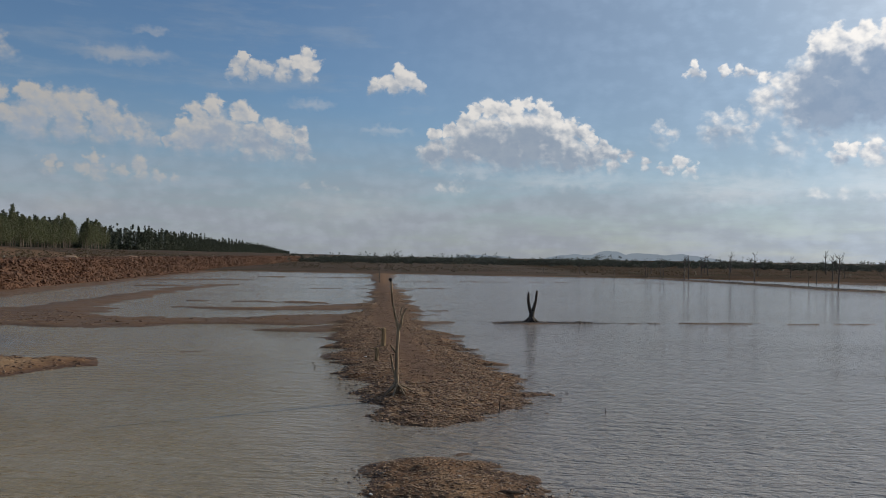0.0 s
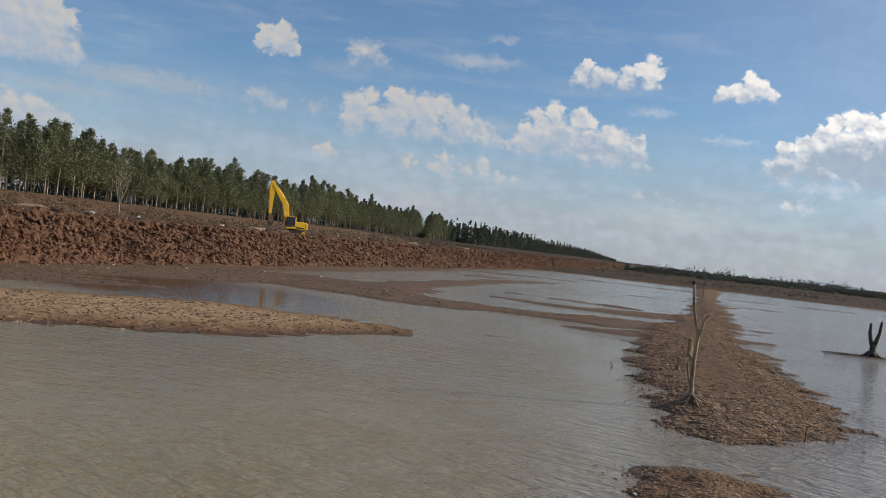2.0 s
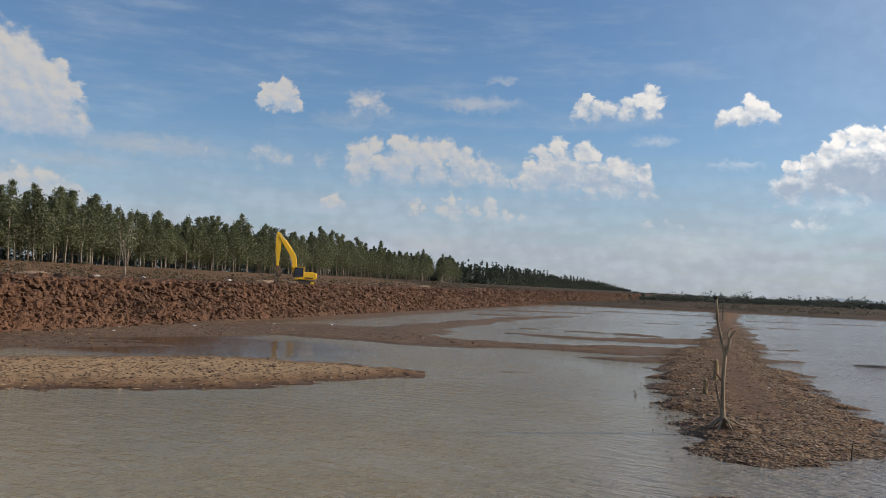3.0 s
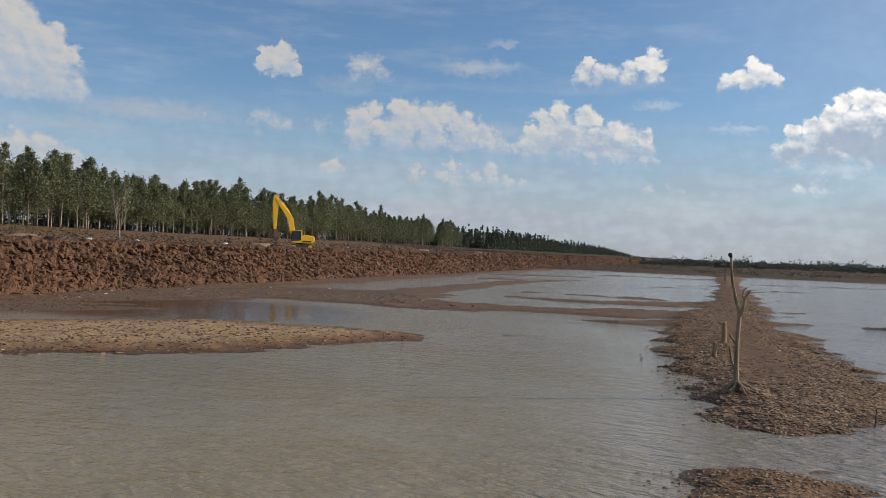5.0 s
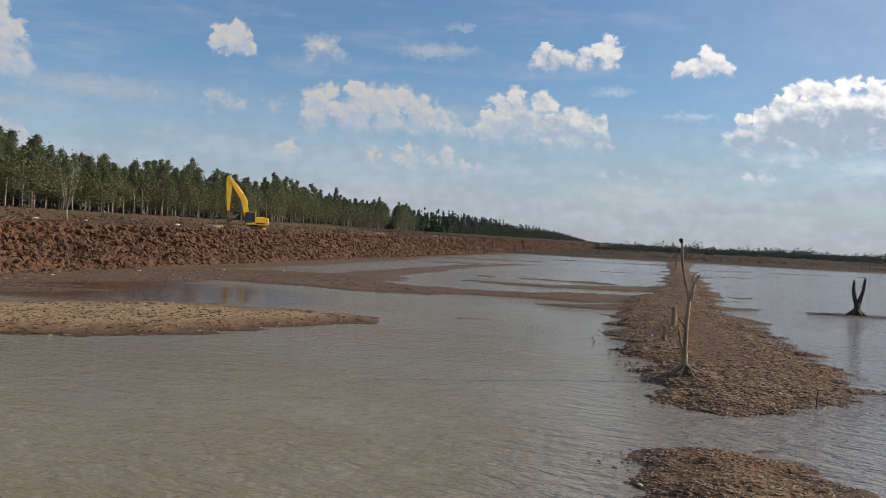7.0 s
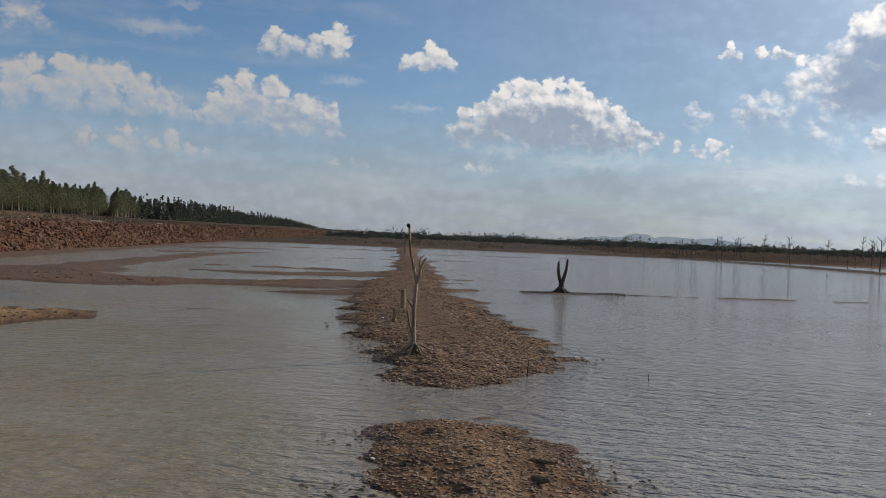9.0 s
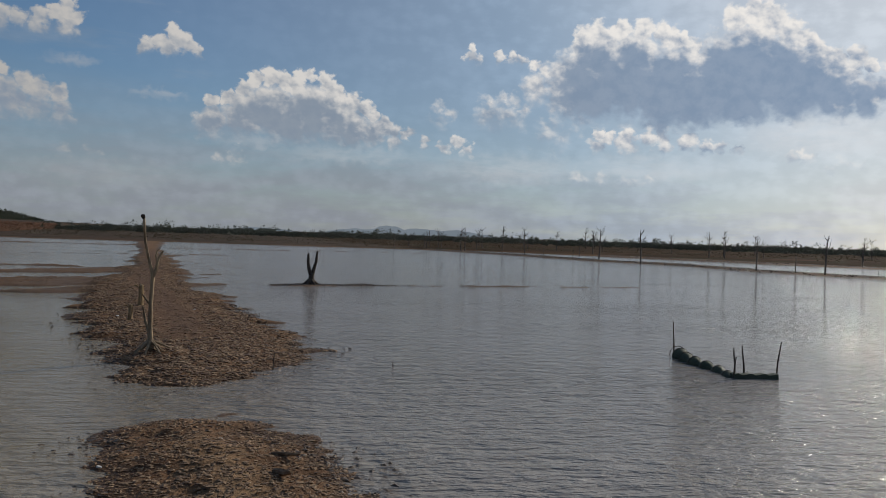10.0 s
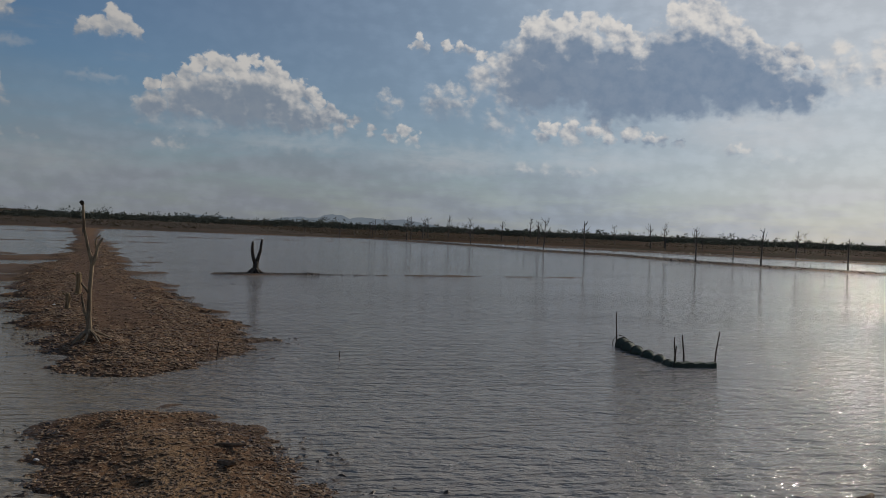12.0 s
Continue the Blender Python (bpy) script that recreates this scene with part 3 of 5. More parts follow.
def value_noise(x, y, seed=0):
    """Smooth noise from 0 to 1 over a plan."""
    ix, iy = np.floor(x).astype(np.int64), np.floor(y).astype(np.int64)
    fx, fy = x - ix, y - iy
    fx, fy = fx * fx * (3 - 2 * fx), fy * fy * (3 - 2 * fy)
    a = lattice(ix, iy, seed) * (1 - fx) + lattice(ix + 1, iy, seed) * fx
    b = lattice(ix, iy + 1, seed) * (1 - fx) + lattice(ix + 1, iy + 1, seed) * fx
    return a * (1 - fy) + b * fy


def fbm(x, y, octaves=4, seed=0, gain=0.5):
    """Layered noise from about -1 to 1."""
    total, amp, norm = 0.0, 1.0, 0.0
    for k in range(octaves):
        total = total + amp * (value_noise(x * 2 ** k + 17.3 * k, y * 2 ** k - 9.1 * k, seed + k) * 2 - 1)
        norm, amp = norm + amp, amp * gain
    return total / norm


def step(lo, hi, x):
    t = np.clip((x - lo) / (hi - lo), 0, 1)
    return t * t * (3 - 2 * t)


def mesh_from(name, verts, faces, material, smooth=False):
    """A mesh from arrays of corners and equal-sided faces."""
    me = bpy.data.meshes.new(name)
    verts, faces = np.asarray(verts, np.float32), np.asarray(faces, np.int32)
    n, k = faces.shape
    me.vertices.add(len(verts))
    me.vertices.foreach_set("co", verts.ravel())
    me.loops.add(n * k)
    me.loops.foreach_set("vertex_index", faces.ravel())
    me.polygons.add(n)
    me.polygons.foreach_set("loop_start", np.arange(0, n * k, k, dtype=np.int32))
    me.polygons.foreach_set("use_smooth", np.full(n, smooth))
    me.update(calc_edges=True)
    me.materials.append(material)
    return me


def grid_faces(rows, cols):
    i = np.arange(rows * cols).reshape(rows, cols)
    return np.stack([i[:-1, :-1], i[:-1, 1:], i[1:, 1:], i[1:, :-1]], -1).reshape(-1, 4)


def tube(bm, points, radii, sides=8, wobble=0.0):
    """Adds a tapering limb through points to bm, closed at both ends."""
    pts = [Vector(p) for p in points]
    rings = []
    for i, (p, r) in enumerate(zip(pts, radii)):
        d = (pts[min(i + 1, len(pts) - 1)] - pts[max(i - 1, 0)]).normalized()
        u = d.cross(Vector((0.31, 0.87, 0.1))).normalized()
        v = d.cross(u)
        ring = []
        for k in range(sides):
            a = 2 * math.pi * k / sides
            q = r * (1 + wobble * (random.random() - 0.5))
            ring.append(bm.verts.new(p + u * math.cos(a) * q + v * math.sin(a) * q))
        rings.append(ring)
    for a, b in zip(rings, rings[1:]):
        for k in range(sides):
            bm.faces.new((a[k], a[(k + 1) % sides], b[(k + 1) % sides], b[k]))
    bm.faces.new(rings[0][::-1])
    bm.faces.new(rings[-1])
    return bm


def box(bm, x0, x1, y0, y1, z0, z1, bevel=0.03):
    """Adds a box with broken edges to bm."""
    m = Matrix.Translation(((x0 + x1) / 2, (y0 + y1) / 2, (z0 + z1) / 2)) @ Matrix.Diagonal((x1 - x0, y1 - y0, z1 - z0, 1))
    made = bmesh.ops.create_cube(bm, size=1.0, matrix=m)["verts"]
    if bevel:
        edges = list({e for v in made for e in v.link_edges})
        bmesh.ops.bevel(bm, geom=edges, offset=bevel, segments=1, affect="EDGES")
    return bm


def profile(bm, outline, y0, y1, bevel=0.03):
    """Adds a plate whose outline lies in x and z, from y0 to y1."""
    a = [bm.verts.new((x, y0, z)) for x, z in outline]
    b = [bm.verts.new((x, y1, z)) for x, z in outline]
    n = len(outline)
    faces = [bm.faces.new(a), bm.faces.new(b[::-1])]
    faces += [bm.faces.new((a[(k + 1) % n], a[k], b[k], b[(k + 1) % n])) for k in range(n)]
    if bevel:
        edges = list({e for f in faces for e in f.edges})
        bmesh.ops.bevel(bm, geom=edges, offset=bevel, segments=1, affect="EDGES")
    return bm


def part(name, bm, material, parent, label="", smooth=False):
    """Links a bmesh as one mesh object under a thing or a part."""
    bmesh.ops.recalc_face_normals(bm, faces=bm.faces)
    me = bpy.data.meshes.new(name)
    bm.to_mesh(me)
    bm.free()
    me.materials.append(material)
    if smooth:
        me.polygons.foreach_set("use_smooth", [True] * len(me.polygons))
    ob = new(name, me)
    ob.parent = parent
    return tagged(ob, label)


# ---------------------------------------------------------------- the lie of the land


def bank(x, y, chain):
    """How far inside a bar of mud a place lies: a chain of (x, y, half width)."""
    best = np.full(np.shape(x), -1e9)
    for (x0, y0, r0), (x1, y1, r1) in zip(chain, chain[1:]):
        dx, dy = x1 - x0, y1 - y0
        t = np.clip(((x - x0) * dx + (y - y0) * dy) / (dx * dx + dy * dy), 0, 1)
        best = np.maximum(best, r0 + (r1 - r0) * t - np.hypot(x - x0 - t * dx, y - y0 - t * dy))
    return best


ISLET = [(0.9, 6.0, 3.2), (0.65, 14.2, 2.05), (0.15, 17.2, 1.85), (-0.15, 18.0, 1.5)]
SPIT = [(-0.35, 25.3, 1.75), (0.45, 28.6, 3.0), (-0.7, 35.0, 3.5), (-1.65, 40.0, 3.4), (-3.1, 50.0, 3.3), (-4.4, 62.0, 2.9), (-5.6, 92.0, 1.9),
        (-8.5, 131.0, 1.7), (-12.0, 180.0, 1.6), (-17.0, 260.0, 4.0)]
POINT = [(2.0, 29.0, 1.4), (3.9, 29.6, 0.35)]
SANDBAR = [(-16.2, 37.0, 0.35), (-18.2, 36.4, 2.2), (-21.0, 34.6, 4.4), (-24.5, 31.6, 6.3), (-31.0, 25.0, 6.6), (-40.0, 16.0, 7.0)]
SHORE = [(-62.0, 18.0, 13.0), (-53.0, 42.0, 9.5), (-45.0, 57.0, 9.0), (-39.0, 65.0, 7.5), (-33.0, 61.0, 5.5)]
WET_FLAT = [(-52.0, 26.0, 7.0), (-44.0, 34.0, 5.0), (-38.5, 39.5, 2.8), (-35.0, 42.0, 0.8)]
BAR_A = [(-33.0, 60.0, 6.5), (-27.0, 58.5, 5.0), (-22.5, 59.6, 3.8), (-18.5, 61.0, 2.2), (-13.5, 61.0, 3.4), (-8.0, 64.5, 4.8)]
TONGUE = [(-33.0, 68.0, 4.5), (-35.0, 83.0, 2.4), (-35.5, 99.0, 2.0), (-36.5, 118.0, 2.0), (-33.0, 138.0, 0.8)]
BAR_B = [(-24.0, 76.5, 0.6), (-18.0, 74.4, 2.0), (-13.0, 77.0, 2.2), (-7.0, 80.0, 4.2)]
BAR_C = [(-14.3, 53.3, 0.25), (-10.0, 54.0, 1.1), (-6.0, 56.0, 2.0)]
STUMP_BAR = [(5.0, 63.2, 0.25), (7.4, 63.9, 1.0), (10.4, 64.0, 0.35), (13.0, 64.1, -0.12), (24.0, 65.3, -0.24), (37.5, 67.0, -0.04)]
SNAG_BAR = [(60.0, 222.0, 3.0), (72.0, 176.0, 2.8), (75.5, 150.0, 2.6), (84.5, 136.0, 2.4), (85.0, 113.0, 2.2), (89.0, 100.5, 2.0), (98.5, 87.0, 1.2)]
BUND_R = [(100.0, 196.0, 3.0), (128.0, 158.0, 2.8), (152.0, 126.0, 2.6), (172.0, 96.0, 2.2)]
BUNDS = ([(33.0, 66.6, -0.02), (37.5, 67.0, 0.16)], [(-44.0, 122.0, 1.6), (-33.0, 134.0, 0.6)], [(-24.0, 121.0, 0.25), (-10.0, 126.5, 0.7)], [(-38.5, 182.0, 0.6), (-15.0, 185.5, 1.2)],
         [(-28.0, 86.0, 0.3), (-20.0, 87.0, 0.35), (-12.0, 86.0, 0.25)], [(-52.0, 150.0, 2.2), (-36.0, 160.0, 0.8)], [(-6.0, 98.0, 0.4), (3.0, 97.0, 0.3)],
         [(-4.0, 76.0, 0.8), (1.2, 75.5, 0.2)], [(-8.0, 128.0, 0.8), (8.0, 131.0, 0.4)], [(-11.0, 160.0, 1.0), (20.0, 172.0, 0.5), (58.0, 178.0, 0.7)],
         [(-2.2, 60.1, 0.70), (0.5, 62.3, 0.10)], [(-1.5, 50.9, 0.65), (0.9, 51.4, 0.09)], [(-3.8, 82.3, 0.85), (0.3, 84.1, 0.15)], [(-5.5, 102.9, 0.95), (-1.6, 106.0, 0.18)], [(-6.8, 119.1, 1.05), (-2.8, 125.0, 0.21)], [(-1.0, 42.5, 0.60), (1.1, 43.0, 0.07)], [(-2.8, 69.5, 0.70), (-0.7, 70.6, 0.10)],
         [(-13.3, 41.1, 0.14), (-11.8, 42.4, 0.12)], [(0.6, 20.2, 0.1), (1.2, 20.3, 0.09)])
CORNER = [(9.5, 7.6, 2.4), (12.0, 9.3, 2.5), (17.0, 8.6, 3.4)]


def dike_foot(y):
    """The foot of the dug embankment on the west side."""
    return -45.8 - 0.086 * y + 1.6 * fbm(np.asarray(y) * 0.035, np.asarray(y) * 0 + 3.3, 3, 40)


def inside(x, y):
    """How far a place lies inside dry land, in metres; below nothing under water."""
    land = bank(x, y, ISLET)
    for chain in (SPIT, POINT, SANDBAR, SHORE, WET_FLAT, BAR_A, TONGUE, BAR_B, BAR_C, STUMP_BAR, SNAG_BAR, BUND_R, CORNER, *BUNDS):
        land = np.maximum(land, bank(x, y, chain))
    land = np.maximum(land, dike_foot(y) + 4.0 + 3.0 * fbm(x * 0, y * 0.03, 3, 21) - x)
    edge = 11.0 * fbm(x * 0.02, y * 0.02, 3, 9)
    land = np.maximum(land, np.maximum(y - 226 + 0.12 * np.minimum(x, 0) + edge, 0.674 * x + 0.739 * y - 217 + edge))
    land = np.maximum(land, 6.6 - 0.22 * np.maximum(np.abs(x) - 5, 0) - y)
    return land


def trodden(x, y):
    """The smooth path along the middle of the spit."""
    return np.exp(-((x - np.interp(y, [25, 40, 62, 130], [0.3, -1.3, -4.2, -8.2])) / 1.0) ** 2) * step(29, 34, y) * step(240, 170, y)


def ground_height(x, y):
    """Height of the ground over the still water, with the crust and growth on it."""
    r = np.hypot(x, y - 2)
    land = inside(x, y)
    ragged = fbm(x * 0.28, y * 0.9, 4, 3, 0.6) * np.clip(0.45 + r * 0.007, 0.45, 1.1) + fbm(x * 1.4, y * 2.6, 3, 12) * 0.22
    land = land + ragged * np.clip(0.25 + land * 0.3 + 0.6, 0.12, 1.0)
    land = land + 2.7 * fbm(x * 0.12, y * 0.95, 4, 44, 0.6) * step(27, 34, y) * step(1.1, 0.2, bank(x, y, SPIT)) * step(-2.2, -0.5, bank(x, y, SPIT))
    low = step(1.5, -1.0, np.maximum(bank(x, y, SPIT), bank(x, y, SANDBAR))) * step(44, 54, y) * step(40, 20, x)
    land = land + low * 3.0 * fbm(x * 0.16, y * 0.40, 5, 61, 0.65)
    rim = np.maximum(bank(x, y, ISLET), np.maximum(bank(x, y, SPIT), bank(x, y, POINT)))
    land = land + 0.75 * fbm(x * 0.9, y * 1.5, 4, 87, 0.62) * step(-1.2, -0.2, rim) * step(1.2, 0.3, rim) * step(60, 40, y)
    rim = bank(x, y, SANDBAR)
    land = land + 1.5 * fbm(x * 0.30, y * 0.55, 4, 83, 0.65) * step(-2.5, -0.3, rim) * step(2.6, 0.6, rim)
    fine = fbm(x * 2.1, y * 2.6, 4, 5, 0.62)
    up = np.clip(land, 0, None)
    bold = np.max([bank(x, y, k) for k in (SPIT, ISLET, POINT, CORNER, STUMP_BAR, SNAG_BAR, BUND_R)], 0)
    crest = 0.13 - 0.075 * step(-1.0, 1.0, bank(x, y, WET_FLAT)) + 0.13 * step(-1.0, 0.6, bold) + 0.07 * step(-1.0, 1.5, bank(x, y, SANDBAR)) + 0.12 * step(60, 100, x)
    z = np.where(land > 0, crest * (1 - np.exp(-(up / 1.25) ** 1.35)) + 0.012, np.maximum(0.16 * land, -0.6))
    z = z + fine * (0.02 + 0.055 * step(0.05, 1.2, land)) + 0.07 * fbm(x * 0.4, y * 0.6, 3, 30) * step(0.0, 2.0, land)
    z = z + 0.17 * np.exp(-((x + 1.5) ** 2 + (y - 28.1) ** 2) / 0.7)
    # trodden hollows
    pit = step(0.60, 0.80, value_noise(x * 2.3, y * 2.9, 19)) * step(0.30, 0.62, value_noise(x * 0.5, y * 0.5, 23))
    z = z - 0.055 * pit * step(0.3, 1.0, np.maximum(bank(x, y, SPIT), bank(x, y, ISLET))) * step(70, 50, y)
    # wheel-smoothed path along the middle of the spit
    mid = trodden(x, y)
    z = z - mid * (fine * 0.03 + 0.02)
    # low wet flats between the sandbar and the embankment
    flat = step(0.0, 3.0, bank(x, y, SHORE))
    z = z * (1 - 0.62 * flat)
    z = z + 0.085 * flat * (fbm(x * 0.22, y * 0.62, 4, 101, 0.6) - 0.05) * step(0.8, -0.6, dike_foot(y) - x)
    puddle = bank(x, y, [(-41.0, 38.5, 0.4), (-37.0, 41.5, 2.0), (-32.0, 43.5, 3.0), (-27.0, 46.0, 2.0)]) + fbm(x * 0.35, y * 0.7, 3, 14) * 1.6
    z = np.where(puddle > 0, np.minimum(z, 0.05 - 0.06 * np.clip(puddle, 0, 2)), z)
    # embankment, the rising strip behind it and the dike on which the camera is carried
    t = dike_foot(y) - x
    z = z + step(0.3, 5.2, t) * 3.5 + step(24, 62, t) * 2.1 + fine * 0.25 * step(4.5, 7.0, t) * step(90, 30, t)
    d = 6.2 - 0.22 * np.maximum(np.abs(x) - 5, 0) - y
    z = z + np.clip(d * 0.50, 0, 3.2) * step(-1.0, 1.0, d)
    growth = np.maximum(step(-3.0, 3.0, np.maximum(y - 222 + 9 * fbm(x * 0.03, y * 0.05, 3, 8), 0.674 * x + 0.739 * y - 216)), step(8, 20, t) * 0.35)
    growth = np.where(land > 0, growth, 0)
    z = z + growth * (0.25 + 0.5 * np.clip(fbm(x * 0.01, y * 0.02, 3, 77), 0, 1)) * step(200, 260, r)
    crust = np.clip(step(0.6, 3.6, bank(x, y, SANDBAR)) * 0.95 + 0.5 * step(0.8, 2.2, bank(x, y, ISLET)) , 0, 1)
    crust = np.maximum(crust, 0.4 * step(6.5, 9, t) * step(30, 16, t))
    damp = step(0.0, 2.5, bank(x, y, SHORE) + 1.0)
    damp = np.maximum(damp, step(-2.0, 0.5, np.max([bank(x, y, k) for k in (WET_FLAT, BAR_A, TONGUE, BAR_B, BAR_C, CORNER, SNAG_BAR, BUND_R, STUMP_BAR, *BUNDS)], 0)) * (1 - step(-0.5, 1.5, bank(x, y, SPIT))))
    damp = np.maximum(damp, step(60, 90, y) * step(40, 10, x) * (1 - step(-0.5, 1.5, bank(x, y, SPIT)))) * step(1.0, -1.0, t) * (1 - growth)
    return z, crust, growth, damp


ang = np.radians(np.concatenate([np.linspace(-180, -57, 42)[:-1], np.arange(-57, 56, 0.17), np.linspace(56, 180, 42)]))
dist = np.concatenate([[0.05, 1.0, 2.0], 3.0 * 1.0088 ** np.arange(0, 842)])
A, D = np.meshgrid(ang, dist)
LAND_X, LAND_Y = D * np.sin(A), 2 + D * np.cos(A)
LAND_Z, CRUST, GROWTH, DAMP = ground_height(LAND_X, LAND_Y)


def heights(x, y):
    """Heights of the ground sheet at some places."""
    x, y = np.asarray(x, float), np.asarray(y, float)
    a, d = np.arctan2(x, y - 2), np.hypot(x, y - 2)
    i = np.clip(np.searchsorted(dist, d) - 1, 0, len(dist) - 2)
    j = np.clip(np.searchsorted(ang, a) - 1, 0, len(ang) - 2)
    u, v = np.clip((d - dist[i]) / (dist[i + 1] - dist[i]), 0, 1), (a - ang[j]) / (ang[j + 1] - ang[j])
    near = LAND_Z[i, j] * (1 - v) + LAND_Z[i, j + 1] * v
    return near * (1 - u) + (LAND_Z[i + 1, j] * (1 - v) + LAND_Z[i + 1, j + 1] * v) * u


def height_at(x, y):
    return float(heights(x, y))


def build_ground():
    me = mesh_from("ground", np.stack([LAND_X, LAND_Y, LAND_Z], -1).reshape(-1, 3), grid_faces(*LAND_X.shape)[:, ::-1], MUD, True)
    for name, data in (("crust", CRUST), ("growth", GROWTH), ("damp", DAMP), ("track", trodden(LAND_X, LAND_Y))):
        me.attributes.new(name, "FLOAT", "POINT").data.foreach_set("value", data.astype(np.float32).ravel())
    tagged(new("ground", me), "brown drying lake-bed mud with olive scrub land far off", "ground", kind="structure")


build_ground()


def build_water():
    xs, ys = np.linspace(-140, 330, 48), np.linspace(-8, 330, 35)
    X, Y = np.meshgrid(xs, ys)
    me = mesh_from("water", np.stack([X, Y, X * 0], -1).reshape(-1, 3), grid_faces(*X.shape), WATER)
    tagged(new("water", me), "shallow grey-brown silty water with wind ripples", "water", kind="structure")


build_water()


def build_embankment():
    """The dug face of the embankment: steep, all of broken clods."""
    ys = [4.0]
    while ys[-1] < 620:
        ys.append(ys[-1] + 0.16 + max(0, ys[-1] - 40) * 0.0022)
    P = np.linspace(0, 1, 46)
    Y, Q = np.meshgrid(np.array(ys), P, indexing="ij")
    foot = dike_foot(Y)
    out = np.interp(Q, [0, 0.15, 0.75, 1.0], [-1.2, 0.2, 3.9, 8.0])
    z = np.interp(Q, [0, 0.10, 0.18, 0.45, 0.70, 0.80, 1.0], [-0.25, 0.05, 0.75, 2.3, 3.75, 3.95, 3.55])
    top = 0.35 * fbm(Y * 0.10, Y * 0 + 2, 3, 60)
    z = z * (1 + top * 0.22 * step(0.2, 0.8, Q))
    rough = np.abs(fbm(Y * 0.85, Q * 7.2, 4, 33, 0.62)) * 1.15 - 0.25 + 0.55 * fbm(Y * 2.6, Q * 20, 3, 52, 0.6)
    amp = 0.85 * (1 + 1.6 * step(90, 330, Y)) * step(0.06, 0.2, Q) * (1 - 0.75 * step(0.72, 0.95, Q))
    x = foot - out + rough * amp * 0.8
    z = z + rough * amp * 0.42
    me = mesh_from("embankment", np.stack([x, Y + 0.25 * amp * fbm(Y * 1.1, Q * 8 + 5, 3, 71), z], -1).reshape(-1, 3), grid_faces(*x.shape), CLAY, False)
    tagged(new("embankment", me), "steep embankment of freshly dug reddish-brown clay clods", "embankment", kind="structure")


build_embankment()


def lumps(name, places, sizes, squash, material, label, category, seed):
    """Many broken clods, joined: each an uneven twelve-cornered lump."""
    r = np.random.default_rng(seed)
    bm = bmesh.new()
    bmesh.ops.create_icosphere(bm, subdivisions=1, radius=1.0)
    V = np.array([v.co[:] for v in bm.verts])
    F = np.array([[v.index for v in f.verts] for f in bm.faces])
    bm.free()
    n = len(places)
    v = V[None] * (1 + r.uniform(-0.38, 0.38, (n, len(V), 1)))
    v = v * np.stack([sizes * r.uniform(0.8, 1.5, n), sizes * r.uniform(0.6, 1.1, n), sizes * squash * r.uniform(0.6, 1.3, n)], -1)[:, None]
    a = r.uniform(0, 6.28, n)[:, None]
    x, y = v[..., 0] * np.cos(a) - v[..., 1] * np.sin(a), v[..., 0] * np.sin(a) + v[..., 1] * np.cos(a)
    v = np.stack([x, y, v[..., 2] - (0.3 * sizes * squash)[:, None]], -1) + np.asarray(places)[:, None]
    f = (F[None] + (np.arange(n) * len(V))[:, None, None]).reshape(-1, 3)
    ob = new(name, mesh_from(name, v.reshape(-1, 3), f, material))
    return tagged(ob, label, category, kind="stuff")


def scatter_on(chains, count, keep, seed, r_lo=0.04, r_hi=0.13):
    """Places on the mud of some bars, thicker where keep lets them lie."""
    r = np.random.default_rng(seed)
    x0, x1, y0, y1 = keep
    x, y = r.uniform(x0, x1, count), y0 + (y1 - y0) * r.uniform(0, 1, count) ** 1.7
    ins = np.max([bank(x, y, c) for c in chains], 0)
    path = np.abs(x - np.interp(y, [25, 40, 62, 130], [0.3, -1.3, -4.2, -8.2])) < 0.75 + 0.5 * value_noise(x * 2, y * 0.5, 2)
    ok = (ins > -0.55) & ~(path & (y > 31) & (r.uniform(0, 1, count) > 0.16)) & (r.uniform(0, 1, count) < 0.25 + 0.75 * step(-0.5, 0.4, ins) * (0.35 + 0.65 * value_noise(x * 0.6, y * 0.6, 5)))
    x, y, ins = x[ok], y[ok], ins[ok]
    z = heights(x, y)
    s = (r_lo + (r_hi - r_lo) * r.uniform(0, 1, len(x)) ** 2.8) * (1 + np.clip(y - 40, 0, 80) * 0.006)
    seen = z > -0.03
    return np.stack([x, y, np.maximum(z, -0.02)], -1)[seen] + [0, 0, 0.01], s[seen]


p, s = scatter_on([SPIT, POINT], 85000, (-9.5, 4.5, 22.5, 110.0), 3, 0.022, 0.090)
lumps("spit_clods", p, s, 0.42, CLOD, "trampled clods of drying brown mud on the spit", "mud clods", 11)
# on spit and islet, dark clods paint the shade in hollows besides damp flecks
p, s = scatter_on([SPIT, POINT], 34000, (-9.5, 4.5, 22.5, 90.0), 6, 0.03, 0.10)
lumps("dark_mud_clods", p, s, 0.36, DAMP_SHADE_CLOD, "dark brown clods for damp spots and shaded hollows of the spit", "mud clods", 14)
p, s = scatter_on([ISLET], 9000, (-2.6, 4.4, 10.0, 20.0), 7, 0.012, 0.05)
lumps("dark_mud_clods", p, s, 0.24, DAMP_SHADE_CLOD, "dark brown clods for damp spots and shaded hollows of the islet", "mud clods", 15)
p, s = scatter_on([ISLET], 24000, (-2.6, 4.4, 10.0, 20.0), 4, 0.010, 0.055)
lumps("islet_clods", p, s, 0.42, CLOD, "trampled clods of drying brown mud on the islet", "mud clods", 12)
p, s = scatter_on([SANDBAR, SHORE], 9000, (-56.0, -14.0, 18.0, 66.0), 5, 0.04, 0.14)
lumps("flat_clods", p, s, 0.35, CLOD, "small mud lumps strewn over the wet flats", "mud clods", 13)


